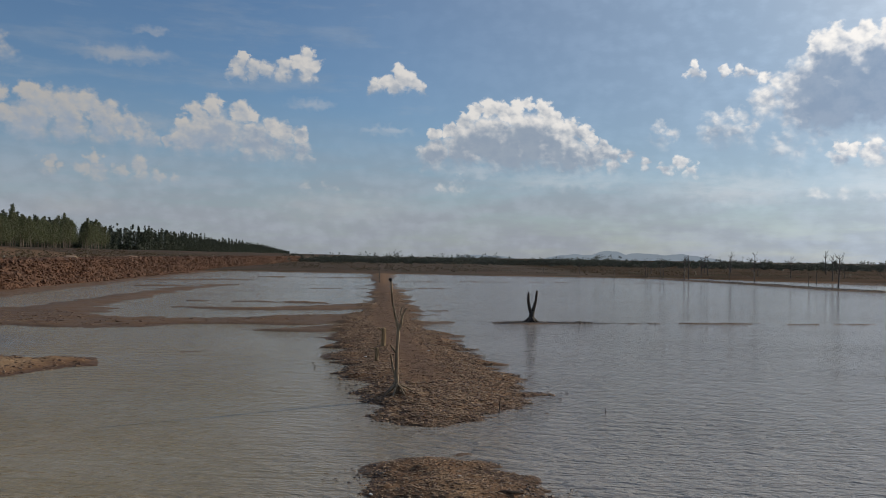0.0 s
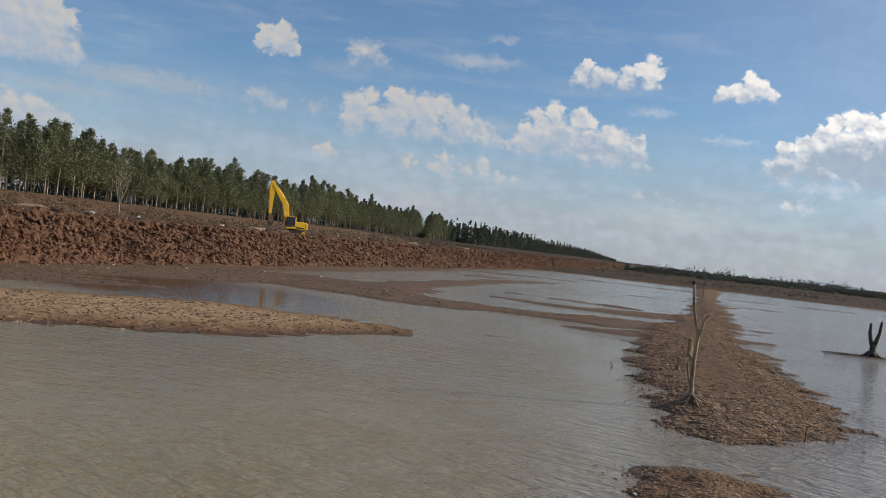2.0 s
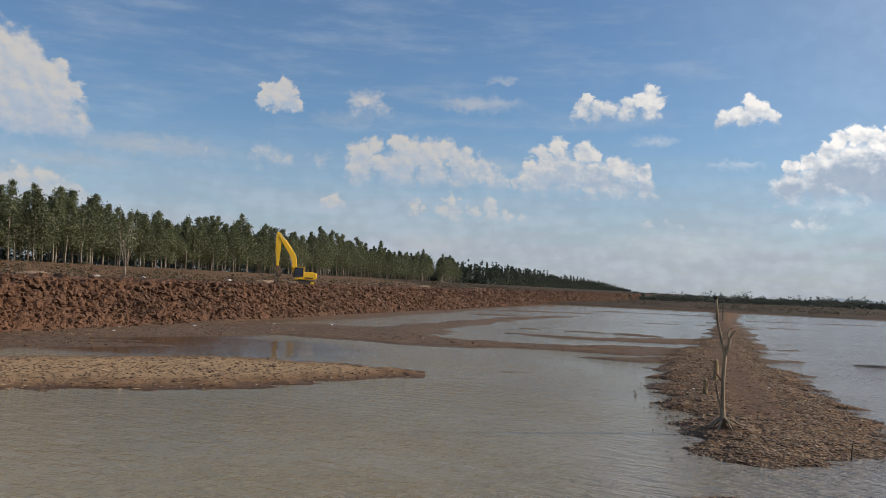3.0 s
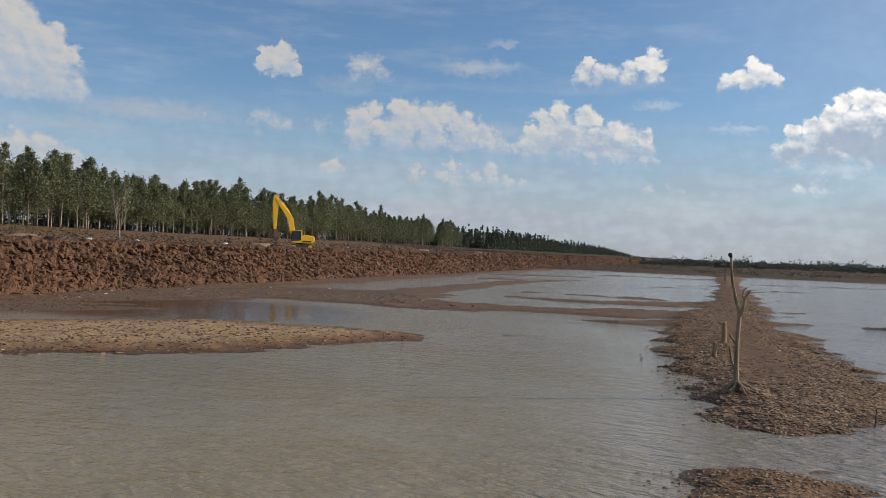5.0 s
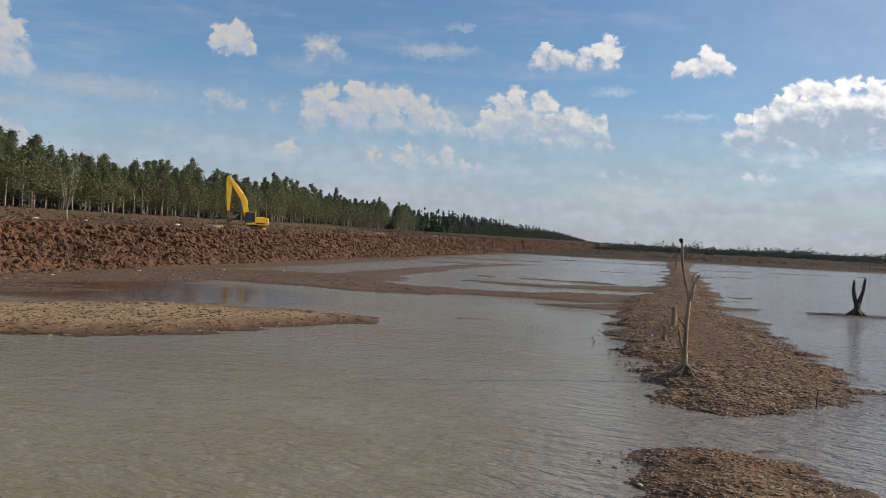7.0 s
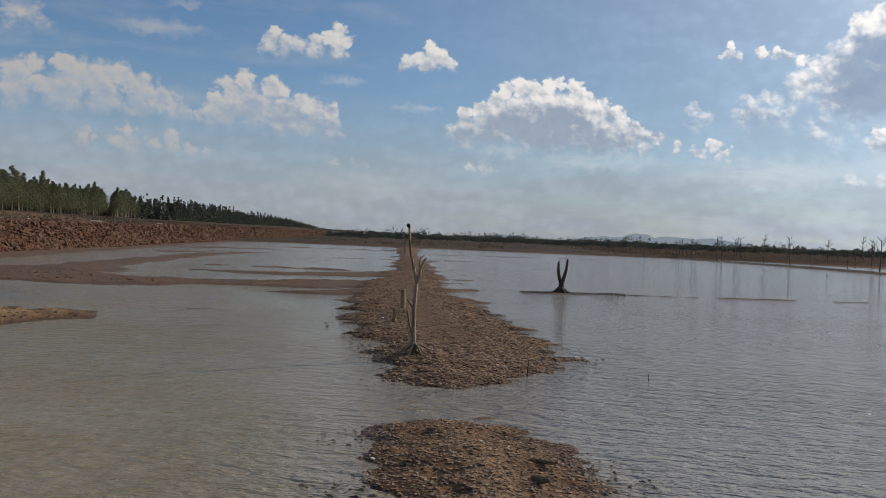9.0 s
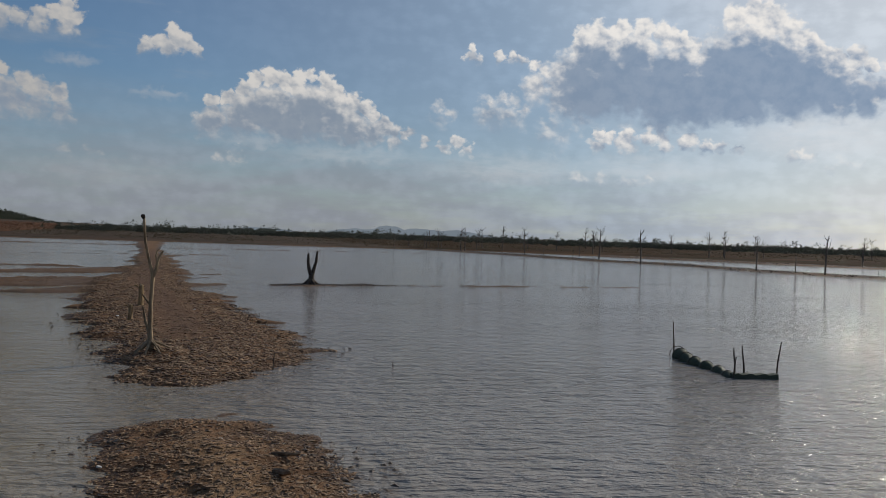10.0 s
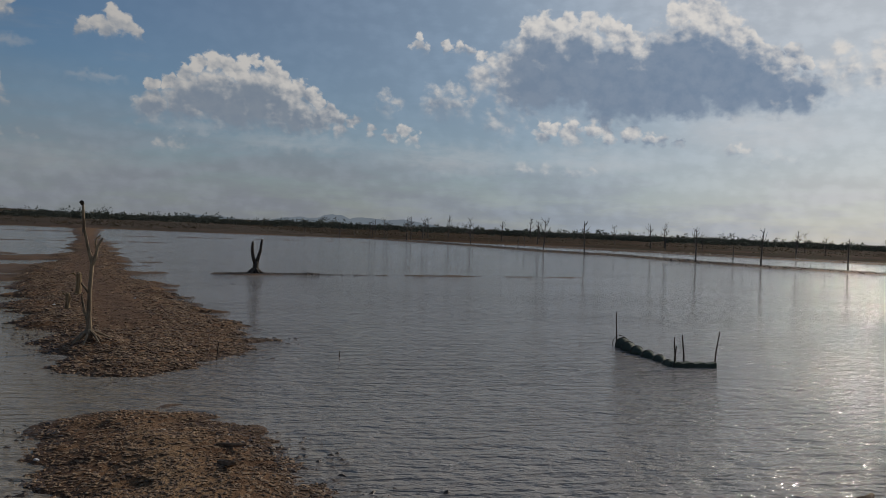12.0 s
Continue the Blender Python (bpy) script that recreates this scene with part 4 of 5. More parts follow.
p, s = scatter_on([SHORE, WET_FLAT, BAR_A], 15000, (-56.0, -10.0, 30.0, 68.0), 19, 0.035, 0.13)
lumps("dark_mud_clods", p, s, 0.5, DAMP_SHADE_CLOD, "damp dark brown clods strewn over the wet flats", "mud clods", 18)
p, s = scatter_on([SANDBAR], 9000, (-40.0, -14.0, 18.0, 42.0), 9, 0.03, 0.11)
lumps("dark_mud_clods", p, s, 0.5, DAMP_SHADE_CLOD, "damp dark brown clods strewn over the sandbar", "mud clods", 17)


def shore_lumps():
    """Dark soaked lumps in the shallows along the spit and the islet."""
    r = np.random.default_rng(91)
    n = 60000
    x, y = r.uniform(-6.5, 5.5, n), 12 + 40 * r.uniform(0, 1, n) ** 1.6
    ins = np.max([bank(x, y, c) for c in (SPIT, POINT, ISLET)], 0)
    near = np.exp(-((ins + 0.25) / 0.6) ** 2)
    ok = r.uniform(0, 1, n) < near * step(0.35, 0.65, value_noise(x * 0.55, y * 0.55, 8)) * 0.75
    x, y = x[ok], y[ok]
    z = np.maximum(heights(x, y), -0.015)
    s = 0.018 + 0.075 * r.uniform(0, 1, len(x)) ** 2.4
    lumps("shore_lumps", np.stack([x, y, z], -1), s, 0.5, WETCLOD, "soaked dark mud lumps along the waterline", "mud clods", 92)


shore_lumps()


def stump_bar_lumps():
    """Soaked mud along the thin bar that runs from the forked stump; its dark colour also stands in for backlit shade.
    """
    r = np.random.default_rng(95)
    n = 9000
    x = 4.5 + 33.5 * r.uniform(0, 1, n) ** 1.6
    y = np.interp(x, [4.5, 7.4, 13.0, 24.0, 38.0], [63.2, 63.9, 64.1, 65.3, 67.0]) + r.normal(0, 1, n) * np.interp(x, [4.5, 7.4, 11, 14, 38], [0.15, 0.55, 0.25, 0.1, 0.08])
    ok = r.uniform(0, 1, n) < np.interp(x, [4, 11, 15, 38], [1.0, 1.0, 0.10, 0.06]) * step(0.15, 0.5, value_noise(x * 0.7, y * 0, 3) + np.where(x < 15, 0.4, 0))
    x, y = x[ok], y[ok]
    z = np.maximum(heights(x, y), -0.01)
    s = (0.05 + 0.09 * r.uniform(0, 1, len(x)) ** 2) * np.interp(x, [11, 16], [1.0, 0.6])
    lumps("bar_lumps", np.stack([x, y, z], -1), s, 0.5, WETCLOD, "soaked mud lumps, coloured darker as if backlit, along the thin bar by the stump", "mud clods", 96)


stump_bar_lumps()


def snag_bar_lumps():
    """Dark soaked mud and wood scraps heaped along the bars by the drowned trees."""
    r = np.random.default_rng(98)
    places, sizes = [], []
    for chain, count in ((SNAG_BAR, 5200), (BUND_R, 3000)):
        q = np.array(chain)
        along = np.concatenate([[0], np.cumsum(np.hypot(np.diff(q[:, 0]), np.diff(q[:, 1])))])
        k = along[-1] * r.uniform(0, 1, count)
        x, y, w = (np.interp(k, along, q[:, j]) for j in range(3))
        x, y = x + r.normal(0, 0.45, count) * w, y + r.normal(0, 0.45, count) * w
        places.append(np.stack([x, y, np.maximum(heights(x, y), 0.0)], -1))
        sizes.append(0.08 + 0.22 * r.uniform(0, 1, count) ** 2)
    lumps("bar_lumps", np.concatenate(places), np.concatenate(sizes), 0.55, WETCLOD, "soaked dark mud lumps along the bars by the drowned trees", "mud clods", 99)


snag_bar_lumps()


def embankment_clods():
    r = np.random.default_rng(21)
    n = 30000
    y = 12 + 420 * r.uniform(0, 1, n) ** 1.7
    q = r.uniform(-0.03, 1.0, n)
    h = np.interp(q, [-0.03, 0.0, 0.75, 1.0], [0.0, 0.15, 3.7, 3.9])
    x = dike_foot(y) - np.interp(q, [-0.03, 0, 0.75, 1.0], [-1.2, 0.1, 3.6, 6.6]) + r.uniform(-0.1, 0.5, n)
    s = (0.07 + 0.27 * r.uniform(0, 1, n) ** 2.4) * (1 + np.clip(y - 60, 0, 300) * 0.004)
    lumps("embankment_clods", np.stack([x, y, h], -1), s, 0.8, CLAY, "loose red clay clods on the embankment face", "clay clods", 22)


embankment_clods()

# ---------------------------------------------------------------- living trees


def leaf_quads(centres, spread, size, count, r, droop=0.5):
    """Small leaf sprays round some centres, as four-cornered blades turned every way."""
    c = np.repeat(np.asarray(centres), count, 0)
    n = len(c)
    sp = np.repeat(np.asarray(spread), count)[:, None] * [1, 1, 1.15]
    c = c + r.normal(0, 0.5, (n, 3)) * sp
    u = r.normal(0, 1, (n, 3)) * [1, 1, 0.6] - [0, 0, droop]
    u /= np.linalg.norm(u, axis=1)[:, None]
    w = np.cross(u, r.normal(0, 1, (n, 3)))
    w /= np.linalg.norm(w, axis=1)[:, None]
    l, b = size * r.uniform(0.6, 1.4, n)[:, None], size * r.uniform(0.28, 0.6, n)[:, None]
    v = np.stack([c - u * l * 0.5, c + w * b * 0.5, c + u * l * 0.5, c - w * b * 0.5], 1)
    return v.reshape(-1, 3), np.arange(4 * n).reshape(-1, 4)


def eucalyptus(seed, tall, bare=0.28):
    """A plantation eucalyptus: slim pale trunk, short rising limbs, a narrow crown of loose clumps."""
    r = np.random.default_rng(seed)
    random.seed(seed)
    ob = new("eucalyptus_tree")
    lean = r.normal(0, 0.018, 2)
    spine = [(lean[0] * h * tall + 0.10 * math.sin(h * 4 + seed), lean[1] * h * tall, h * tall) for h in np.linspace(-0.04, 0.97, 8)]
    bm = tube(bmesh.new(), spine, [0.13 * (1 - 0.9 * k / 7) * tall / 11 + 0.012 for k in range(8)], 7, 0.2)
    centres, spread = [], []
    count = int(11 + tall * 0.8)
    for k in range(count):
        h = bare + (0.97 - bare) * (k + r.uniform(0, 0.7)) / count
        a = r.uniform(0, 6.28)
        f = (h - bare) / (1 - bare)
        reach = (0.145 + 0.06 * r.uniform()) * tall * (0.42 + 1.1 * math.sin(math.pi * min(1, f * 0.92 + 0.16)) * 0.62) * (1.15 - 0.75 * f)
        base = Vector((lean[0] * h * tall, lean[1] * h * tall, h * tall))
        tip = base + Vector((math.cos(a) * reach, math.sin(a) * reach, reach * r.uniform(0.3, 0.9)))
        tube(bm, [base, base.lerp(tip, 0.55) + Vector((0, 0, 0.08)), tip], [0.035, 0.022, 0.008], 4)
        centres += [tuple(tip), tuple(base.lerp(tip, 0.6))]
        spread += [reach * 0.46 + 0.34, reach * 0.40 + 0.30]
    centres.append((lean[0] * tall, lean[1] * tall, tall * 0.985))
    spread.append(0.40)
    part("trunk", bm, EUCBARK, ob, "slim pale trunk with short limbs", True)
    v, f = leaf_quads(centres, spread, 0.42, 52, r)
    leaves = new("crown", mesh_from("crown", v, f, LEAF))
    leaves.parent = ob
    return tagged(ob, "slender plantation eucalyptus with pale trunk and grey-green crown", "tree", "row of eucalyptus trees")


def woods_line(y):
    return -95 - 0.20 * min(y, 500) - 0.13 * max(0, y - 500)


def plant_woods():
    r = np.random.default_rng(5)
    kinds = [eucalyptus(100 + k, 10.4 + 0.95 * k, 0.17 + 0.03 * (k % 3)) for k in range(6)]
    y = 58.0
    spots = []
    while y < 560:
        for row in range(3):
            if r.uniform() < 0.04:
                continue
            spots.append((woods_line(y) - row * 4.6 + r.normal(0, 0.7), y + r.uniform(-0.9, 0.9) + row * 0.9))
        y += 3.1 + 0.0085 * max(0, y - 150)
    tall_wave = lambda y: 0.5 + 0.5 * math.sin(y * 0.031 + 1.0) + (0.25 if y < 118 else 0)
    ride = lambda x, y: abs(math.degrees(math.atan2(x, y - 2)) + 23.95) < 0.24
    spots = [s for s in spots if not ride(*s)]
    for x, yy in spots[:290]:
        k = int(np.clip(tall_wave(yy) * 2.6 + r.normal(0, 1.1) + (0.5 if yy < 120 else 1.4 if yy > 240 else 0), 0, 5))
        m = pose(x, yy, height_at(x, yy) - 0.15, 0, 0, r.uniform(0, 360))
        t = copy_thing(kinds[k], m)
        s = r.uniform(0.84, 1.15)
        s *= 1 + 0.06 * float(step(300, 420, yy))
        t.scale = (s, s, s * r.uniform(0.94, 1.06))
    # the six patterns stand at the near end of the rows
    for k, ob in enumerate(kinds):
        yy = 44.0 + 2.3 * k
        ob.matrix_basis = pose(woods_line(yy) - 2.0 * (k % 2), yy, height_at(woods_line(yy), yy) - 0.15, 0, 0, 40 * k)
    # the depth of the plantation and its far end, as one body of trees
    v_all, f_all, base = [], [], 0
    tv, tf, tb = [], [], 0
    deep = []
    for row in range(3, 8):
        yy = 40.0
        while yy < 620:
            deep.append((woods_line(yy) - row * 4.8 + r.normal(0, 1), yy + r.normal(0, 0.6), 1.0))
            yy += 3.4 + 0.010 * max(0, yy - 100)
    yy = 560.0
    while yy < 2600:
        for row in range(3):
            deep.append((woods_line(yy) - row * 6 + r.normal(0, 2), yy + r.normal(0, 2), 1.0))
        yy += 4.0 + 0.004 * (yy - 560)
    for x, yy, _ in deep:
        h = (6.8 + 7.0 * r.uniform() ** 1.8 + (1.3 if yy > 240 else 0) + min(4.5, max(0, yy - 300) * 0.014)) * (1 - 0.45 * float(step(1500, 2600, yy))) * (0.55 if ride(x, yy) else 1)
        g = 5.8
        n = 16 if yy < 320 else 20
        f = r.uniform(0.0, 1.0, n)
        rad = 1.9 * (1 - f) + 0.08
        a = r.uniform(0, 6.28, n)
        c = np.stack([x + np.cos(a) * rad * r.uniform(0.2, 0.8, n), yy + np.sin(a) * rad * r.uniform(0.2, 0.8, n), g + f * h], -1)
        v, q = leaf_quads(c, (0.9 if yy < 320 else 1.2) * (1.15 - 0.75 * f), 0.7 if yy < 320 else 1.2, 16, r)
        v_all.append(v), f_all.append(q + base)
        base += len(v)
        if yy > 310:
            continue
        w = 0.10
        tv.append(np.array([[x - w, yy, g - 0.4], [x + w, yy, g - 0.4], [x + w * 0.4, yy, g + h * 0.7], [x - w * 0.4, yy, g + h * 0.7],
                            [x, yy - w, g - 0.4], [x, yy + w, g - 0.4], [x, yy + w * 0.4, g + h * 0.7], [x, yy - w * 0.4, g + h * 0.7]]))
        tf.append(np.array([[0, 1, 2, 3], [4, 5, 6, 7]]) + tb)
        tb += 8
    wood = new("eucalyptus_plantation", mesh_from("eucalyptus_plantation", np.concatenate(v_all), np.concatenate(f_all), LEAF_DARKER))
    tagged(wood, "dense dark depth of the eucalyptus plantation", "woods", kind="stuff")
    stems = new("plantation_stems", mesh_from("plantation_stems", np.concatenate(tv), np.concatenate(tf), EUCBARK))
    tagged(stems, "pale stems inside the eucalyptus plantation", "woods", kind="stuff")


plant_woods()


def far_woods():
    """Low woods and scrub along the far side of the lake bed."""
    r = np.random.default_rng(31)
    n = 5600
    a = np.radians(r.uniform(-21, 66, n))
    d = 470 + 520 * r.uniform(0, 1, n) ** 0.8
    h = (1.5 + 1.7 * r.uniform(0, 1, n) ** 2 + 4.0 * r.uniform(0, 1, n) ** 14) * (0.6 + 0.8 * value_noise(a * 34, a * 0 + 1.5, 3)) * d / 600
    k = 12
    f = r.uniform(0.0, 1, (n, k)) ** 1.2
    w = h[:, None] * (0.42 - 0.26 * f)
    c = np.stack([(d * np.sin(a))[:, None] + r.normal(0, 1, (n, k)) * w, 2 + (d * np.cos(a))[:, None] + r.normal(0, 1, (n, k)) * w, 0.4 + f * h[:, None] * 0.95], -1).reshape(-1, 3)
    v, q = leaf_quads(c, (h[:, None] * 0.22 * (1.1 - 0.6 * f)).ravel(), 1.0, 11, r, 0.1)
    tagged(new("far_woods", mesh_from("far_woods", v, q, LEAF_WOODS)), "low dark green woods along the far side of the lake bed", "woods", kind="stuff")
    n = 5200
    a = np.radians(r.uniform(-12, 66, n))
    d = 235 + 330 * r.uniform(0, 1, n)
    x, y = d * np.sin(a), 2 + d * np.cos(a)
    ok = (inside(x, y) > 10) & (value_noise(x * 0.03, y * 0.03, 4) > 0.35)
    x, y = x[ok, None], y[ok, None]
    n = len(x)
    h = 0.35 + 0.9 * r.uniform(0, 1, (n, 1)) ** 2
    c = np.stack([x + r.normal(0, 0.6, (n, 5)) * h, y + r.normal(0, 0.6, (n, 5)) * h, 0.45 + h * r.uniform(0.1, 0.9, (n, 5))], -1).reshape(-1, 3)
    v, q = leaf_quads(c, np.repeat(h * 0.5, 5), 0.30, 5, r, 0.0)
    tagged(new("far_scrub", mesh_from("far_scrub", v, q, LEAF_DRY)), "brown and olive scrub on the far flats", "scrub", kind="stuff")
    # rough growth on the strip behind the embankment
    v_all, f_all, base = [], [], 0
    for k in range(1500):
        y = 30 + 300 * r.uniform() ** 1.3
        x = float(dike_foot(y)) - r.uniform(8, 46)
        g = height_at(x, y)
        h = 0.25 + 0.9 * r.uniform() ** 3
        c = np.stack([x + r.normal(0, h * 0.7, 4), y + r.normal(0, h * 0.7, 4), g + h * r.uniform(0.05, 0.9, 4)], -1)
        v, q = leaf_quads(c, np.full(4, h * 0.5), 0.34 * h + 0.06, 7, r, 0.0)
        v_all.append(v), f_all.append(q + base)
        base += len(v)
    tagged(new("embankment_scrub", mesh_from("embankment_scrub", np.concatenate(v_all), np.concatenate(f_all), LEAF_DRY)), "dry brown weeds behind the embankment edge", "scrub", kind="stuff")


far_woods()


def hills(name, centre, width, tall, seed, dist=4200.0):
    """A far ridge at an azimuth; the haze of miles of air is painted as a bluish glow."""
    m = bpy.data.materials.get("painted_haze_hill")
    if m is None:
        m = bpy.data.materials.new("painted_haze_hill")
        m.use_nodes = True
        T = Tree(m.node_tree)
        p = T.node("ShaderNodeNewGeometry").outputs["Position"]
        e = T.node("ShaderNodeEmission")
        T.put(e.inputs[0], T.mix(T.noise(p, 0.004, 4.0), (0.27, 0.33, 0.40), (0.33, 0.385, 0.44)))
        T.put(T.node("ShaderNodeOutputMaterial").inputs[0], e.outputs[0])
    a = np.radians(np.linspace(centre - width, centre + width, 70))
    q = np.linspace(-1, 1, 70)
    crest = tall * np.clip((1 - np.abs(q) ** 1.6) * (0.75 + 0.5 * fbm(q * 2.2, q * 0 + seed, 4, seed)), 0, None)
    rows = []
    for back, share in ((0, -0.02), (40, 0.35), (90, 0.75), (140, 1.0), (230, 0.7), (330, 0.0)):
        d = dist + back + 20 * fbm(q * 5, q * 0 + back, 3, seed + 1)
        rows.append(np.stack([d * np.sin(a), 2 + d * np.cos(a), crest * share - 1], -1))
    v = np.stack(rows)
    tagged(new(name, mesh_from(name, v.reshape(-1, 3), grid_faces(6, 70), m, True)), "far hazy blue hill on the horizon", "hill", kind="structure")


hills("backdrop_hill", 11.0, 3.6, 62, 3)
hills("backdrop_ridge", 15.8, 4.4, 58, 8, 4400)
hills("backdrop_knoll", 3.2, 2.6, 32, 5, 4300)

# ---------------------------------------------------------------- dead trees


def dead_tree():
    """The bleached dead tree on the tip of the spit, its roots laid bare."""
    random.seed(4)
    bx, by = -1.54, 28.0
    bz = height_at(bx, by)
    ob = new("dead_tree")
    ob.location = (bx, by, bz)
    bm = tube(bmesh.new(), [(0.02, 0, -0.15), (0.0, 0, 0.18), (-0.03, -0.02, 0.7), (-0.02, -0.05, 1.5), (0.02, -0.10, 2.25), (-0.10, -0.2, 2.75), (-0.20, -0.28, 3.25), (-0.24, -0.36, 3.75), (-0.25, -0.40, 3.98)],
              [0.14, 0.090, 0.070, 0.062, 0.058, 0.046, 0.040, 0.037, 0.036], 10, 0.28)
    part("trunk", bm, BARK, ob, "bleached, weathered leaning trunk", True)
    bm = tube(bmesh.new(), [(-0.25, -0.40, 3.95), (-0.29, -0.42, 4.03), (-0.31, -0.42, 4.06)], [0.055, 0.06, 0.03], 8, 0.4)
    part("broken_tip", bm, CHAR, ob, "dark broken tip")
    bm = tube(bmesh.new(), [(0.02, -0.10, 2.22), (0.11, -0.12, 2.45), (0.17, -0.16, 2.75), (0.27, -0.2, 2.95), (0.31, -0.2, 3.0)], [0.07, 0.055, 0.045, 0.03, 0.018], 8, 0.3)
    tube(bm, [(0.15, -0.15, 2.66), (0.10, -0.10, 2.85), (0.13, -0.05, 3.0), (0.24, -0.02, 3.08)], [0.04, 0.032, 0.022, 0.012], 6, 0.3)
    part("branch", bm, BARK, ob, "forked broken side branch")
    bm = tube(bmesh.new(), [(-0.02, 0, 0.45), (-0.16, 0.05, 0.85), (-0.24, 0.08, 1.25), (-0.25, 0.1, 1.32)], [0.05, 0.04, 0.028, 0.012], 7, 0.3)
    part("branch", bm, BARK, ob, "thin broken low branch")
    bm = tube(bmesh.new(), [(-0.03, 0, 1.35), (-0.16, 0.02, 1.52), (-0.27, 0.05, 1.66)], [0.045, 0.035, 0.02], 7, 0.3)
    part("branch", bm, BARK, ob, "short broken stub")
    for k in range(9):
        a = [-0.5, 0.25, 0.9, 1.7, 2.5, 3.2, 3.9, 4.6, 5.3][k] + random.uniform(-0.15, 0.15)
        reach = random.uniform(0.30, 0.62) if k != 1 else 0.75
        c, s = math.cos(a), math.sin(a)
        x2, y2 = bx + c * reach, by + s * reach
        low = height_at(x2, y2) - bz
        bm = tube(bmesh.new(), [(0.05 * c, 0.05 * s, 0.26), (c * reach * 0.35, s * reach * 0.35, 0.14 + random.uniform(0, 0.05)), (c * reach * 0.7, s * reach * 0.7, 0.05 + low * 0.5),
                                (c * reach, s * reach, low - 0.05)], [0.06, 0.045, 0.03, 0.014], 6, 0.3)
        part("root", bm, BARK, ob)
    tagged(ob, "bleached bare dead tree with exposed roots on the mud spit", "dead tree")


dead_tree()


def forked_stump():
    random.seed(9)
    x, y = 7.5, 63.6
    ob = new("forked_stump")
    ob.location = (x, y, height_at(x, y))
    bm = tube(bmesh.new(), [(0, 0, -0.2), (0, 0, 0.1), (0.02, 0, 0.45), (0.02, 0, 0.95)], [0.42, 0.30, 0.22, 0.22], 10, 0.25)
    part("trunk", bm, CHAR, ob, smooth=True)
    bm = tube(bmesh.new(), [(-0.02, 0, 0.8), (-0.16, 0, 1.15), (-0.26, 0, 1.7), (-0.26, 0.02, 2.25), (-0.24, 0, 2.42)], [0.19, 0.15, 0.12, 0.10, 0.05], 8, 0.25)
    part("prong", bm, CHAR, ob, smooth=True)
    bm = tube(bmesh.new(), [(0.05, 0, 0.8), (0.18, 0, 1.2), (0.33, 0, 1.75), (0.40, 0, 2.4), (0.42, 0, 2.58)], [0.18, 0.14, 0.12, 0.09, 0.06], 8, 0.25)
    part("prong", bm, CHAR, ob, smooth=True)
    for a in (0.1, 1.1, 2.2, 3.1, 4.0, 5.2):
        c, s = math.cos(a), math.sin(a)
        bm = tube(bmesh.new(), [(0.15 * c, 0.15 * s, 0.35), (0.5 * c, 0.5 * s, 0.08), (0.95 * c, 0.8 * s, -0.08)], [0.15, 0.10, 0.04], 6, 0.3)
        part("root", bm, CHAR, ob)
    tagged(ob, "dark forked stump of a drowned tree on a mud hump", "tree stump")


forked_stump()


def snag(seed, tall, crown=0.5):
    """A drowned tree: a dark bare trunk with a few broken limbs."""
    r = random.Random(seed)
    random.seed(seed)
    ob = new("drowned_tree")
    lean = r.uniform(-0.05, 0.05)
    pts = [(lean * h * tall + 0.05 * math.sin(5 * h + seed), 0.03 * math.cos(4 * h), h * tall) for h in (-0.04, 0.03, 0.2, 0.42, 0.65, 0.85, 1.0)]
    w = 0.018 * tall + 0.045
    bm = tube(bmesh.new(), pts, [w * 1.5, w, w * 0.85, w * 0.75, w * 0.6, w * 0.4, w * 0.15], 8, 0.25)
    part("trunk", bm, GREY, ob, smooth=True)
    for k in range(int(3 + crown * 8)):
        h = r.uniform(0.45, 0.92)
        a = r.uniform(0, 6.28)
        reach = tall * r.uniform(0.06, 0.17) * crown * 1.6
        bx, bz = lean * h * tall, h * tall
        c, s = math.cos(a), math.sin(a)
        bm = tube(bmesh.new(), [(bx, 0, bz), (bx + c * reach * 0.6, s * reach * 0.6, bz + reach * 0.45), (bx + c * reach, s * reach, bz + reach * r.uniform(0.9, 1.5))], [w * 0.38, w * 0.26, w * 0.08], 5, 0.3)
        tube(bm, [(bx + c * reach * 0.6, s * reach * 0.6, bz + reach * 0.45), (bx + c * reach * 1.1, s * reach * 0.8, bz + reach * 0.55)], [w * 0.2, w * 0.06], 4)
        part("limb", bm, GREY, ob)
    return tagged(ob, "bare grey drowned tree standing at the water's edge", "dead tree", "drowned trees")


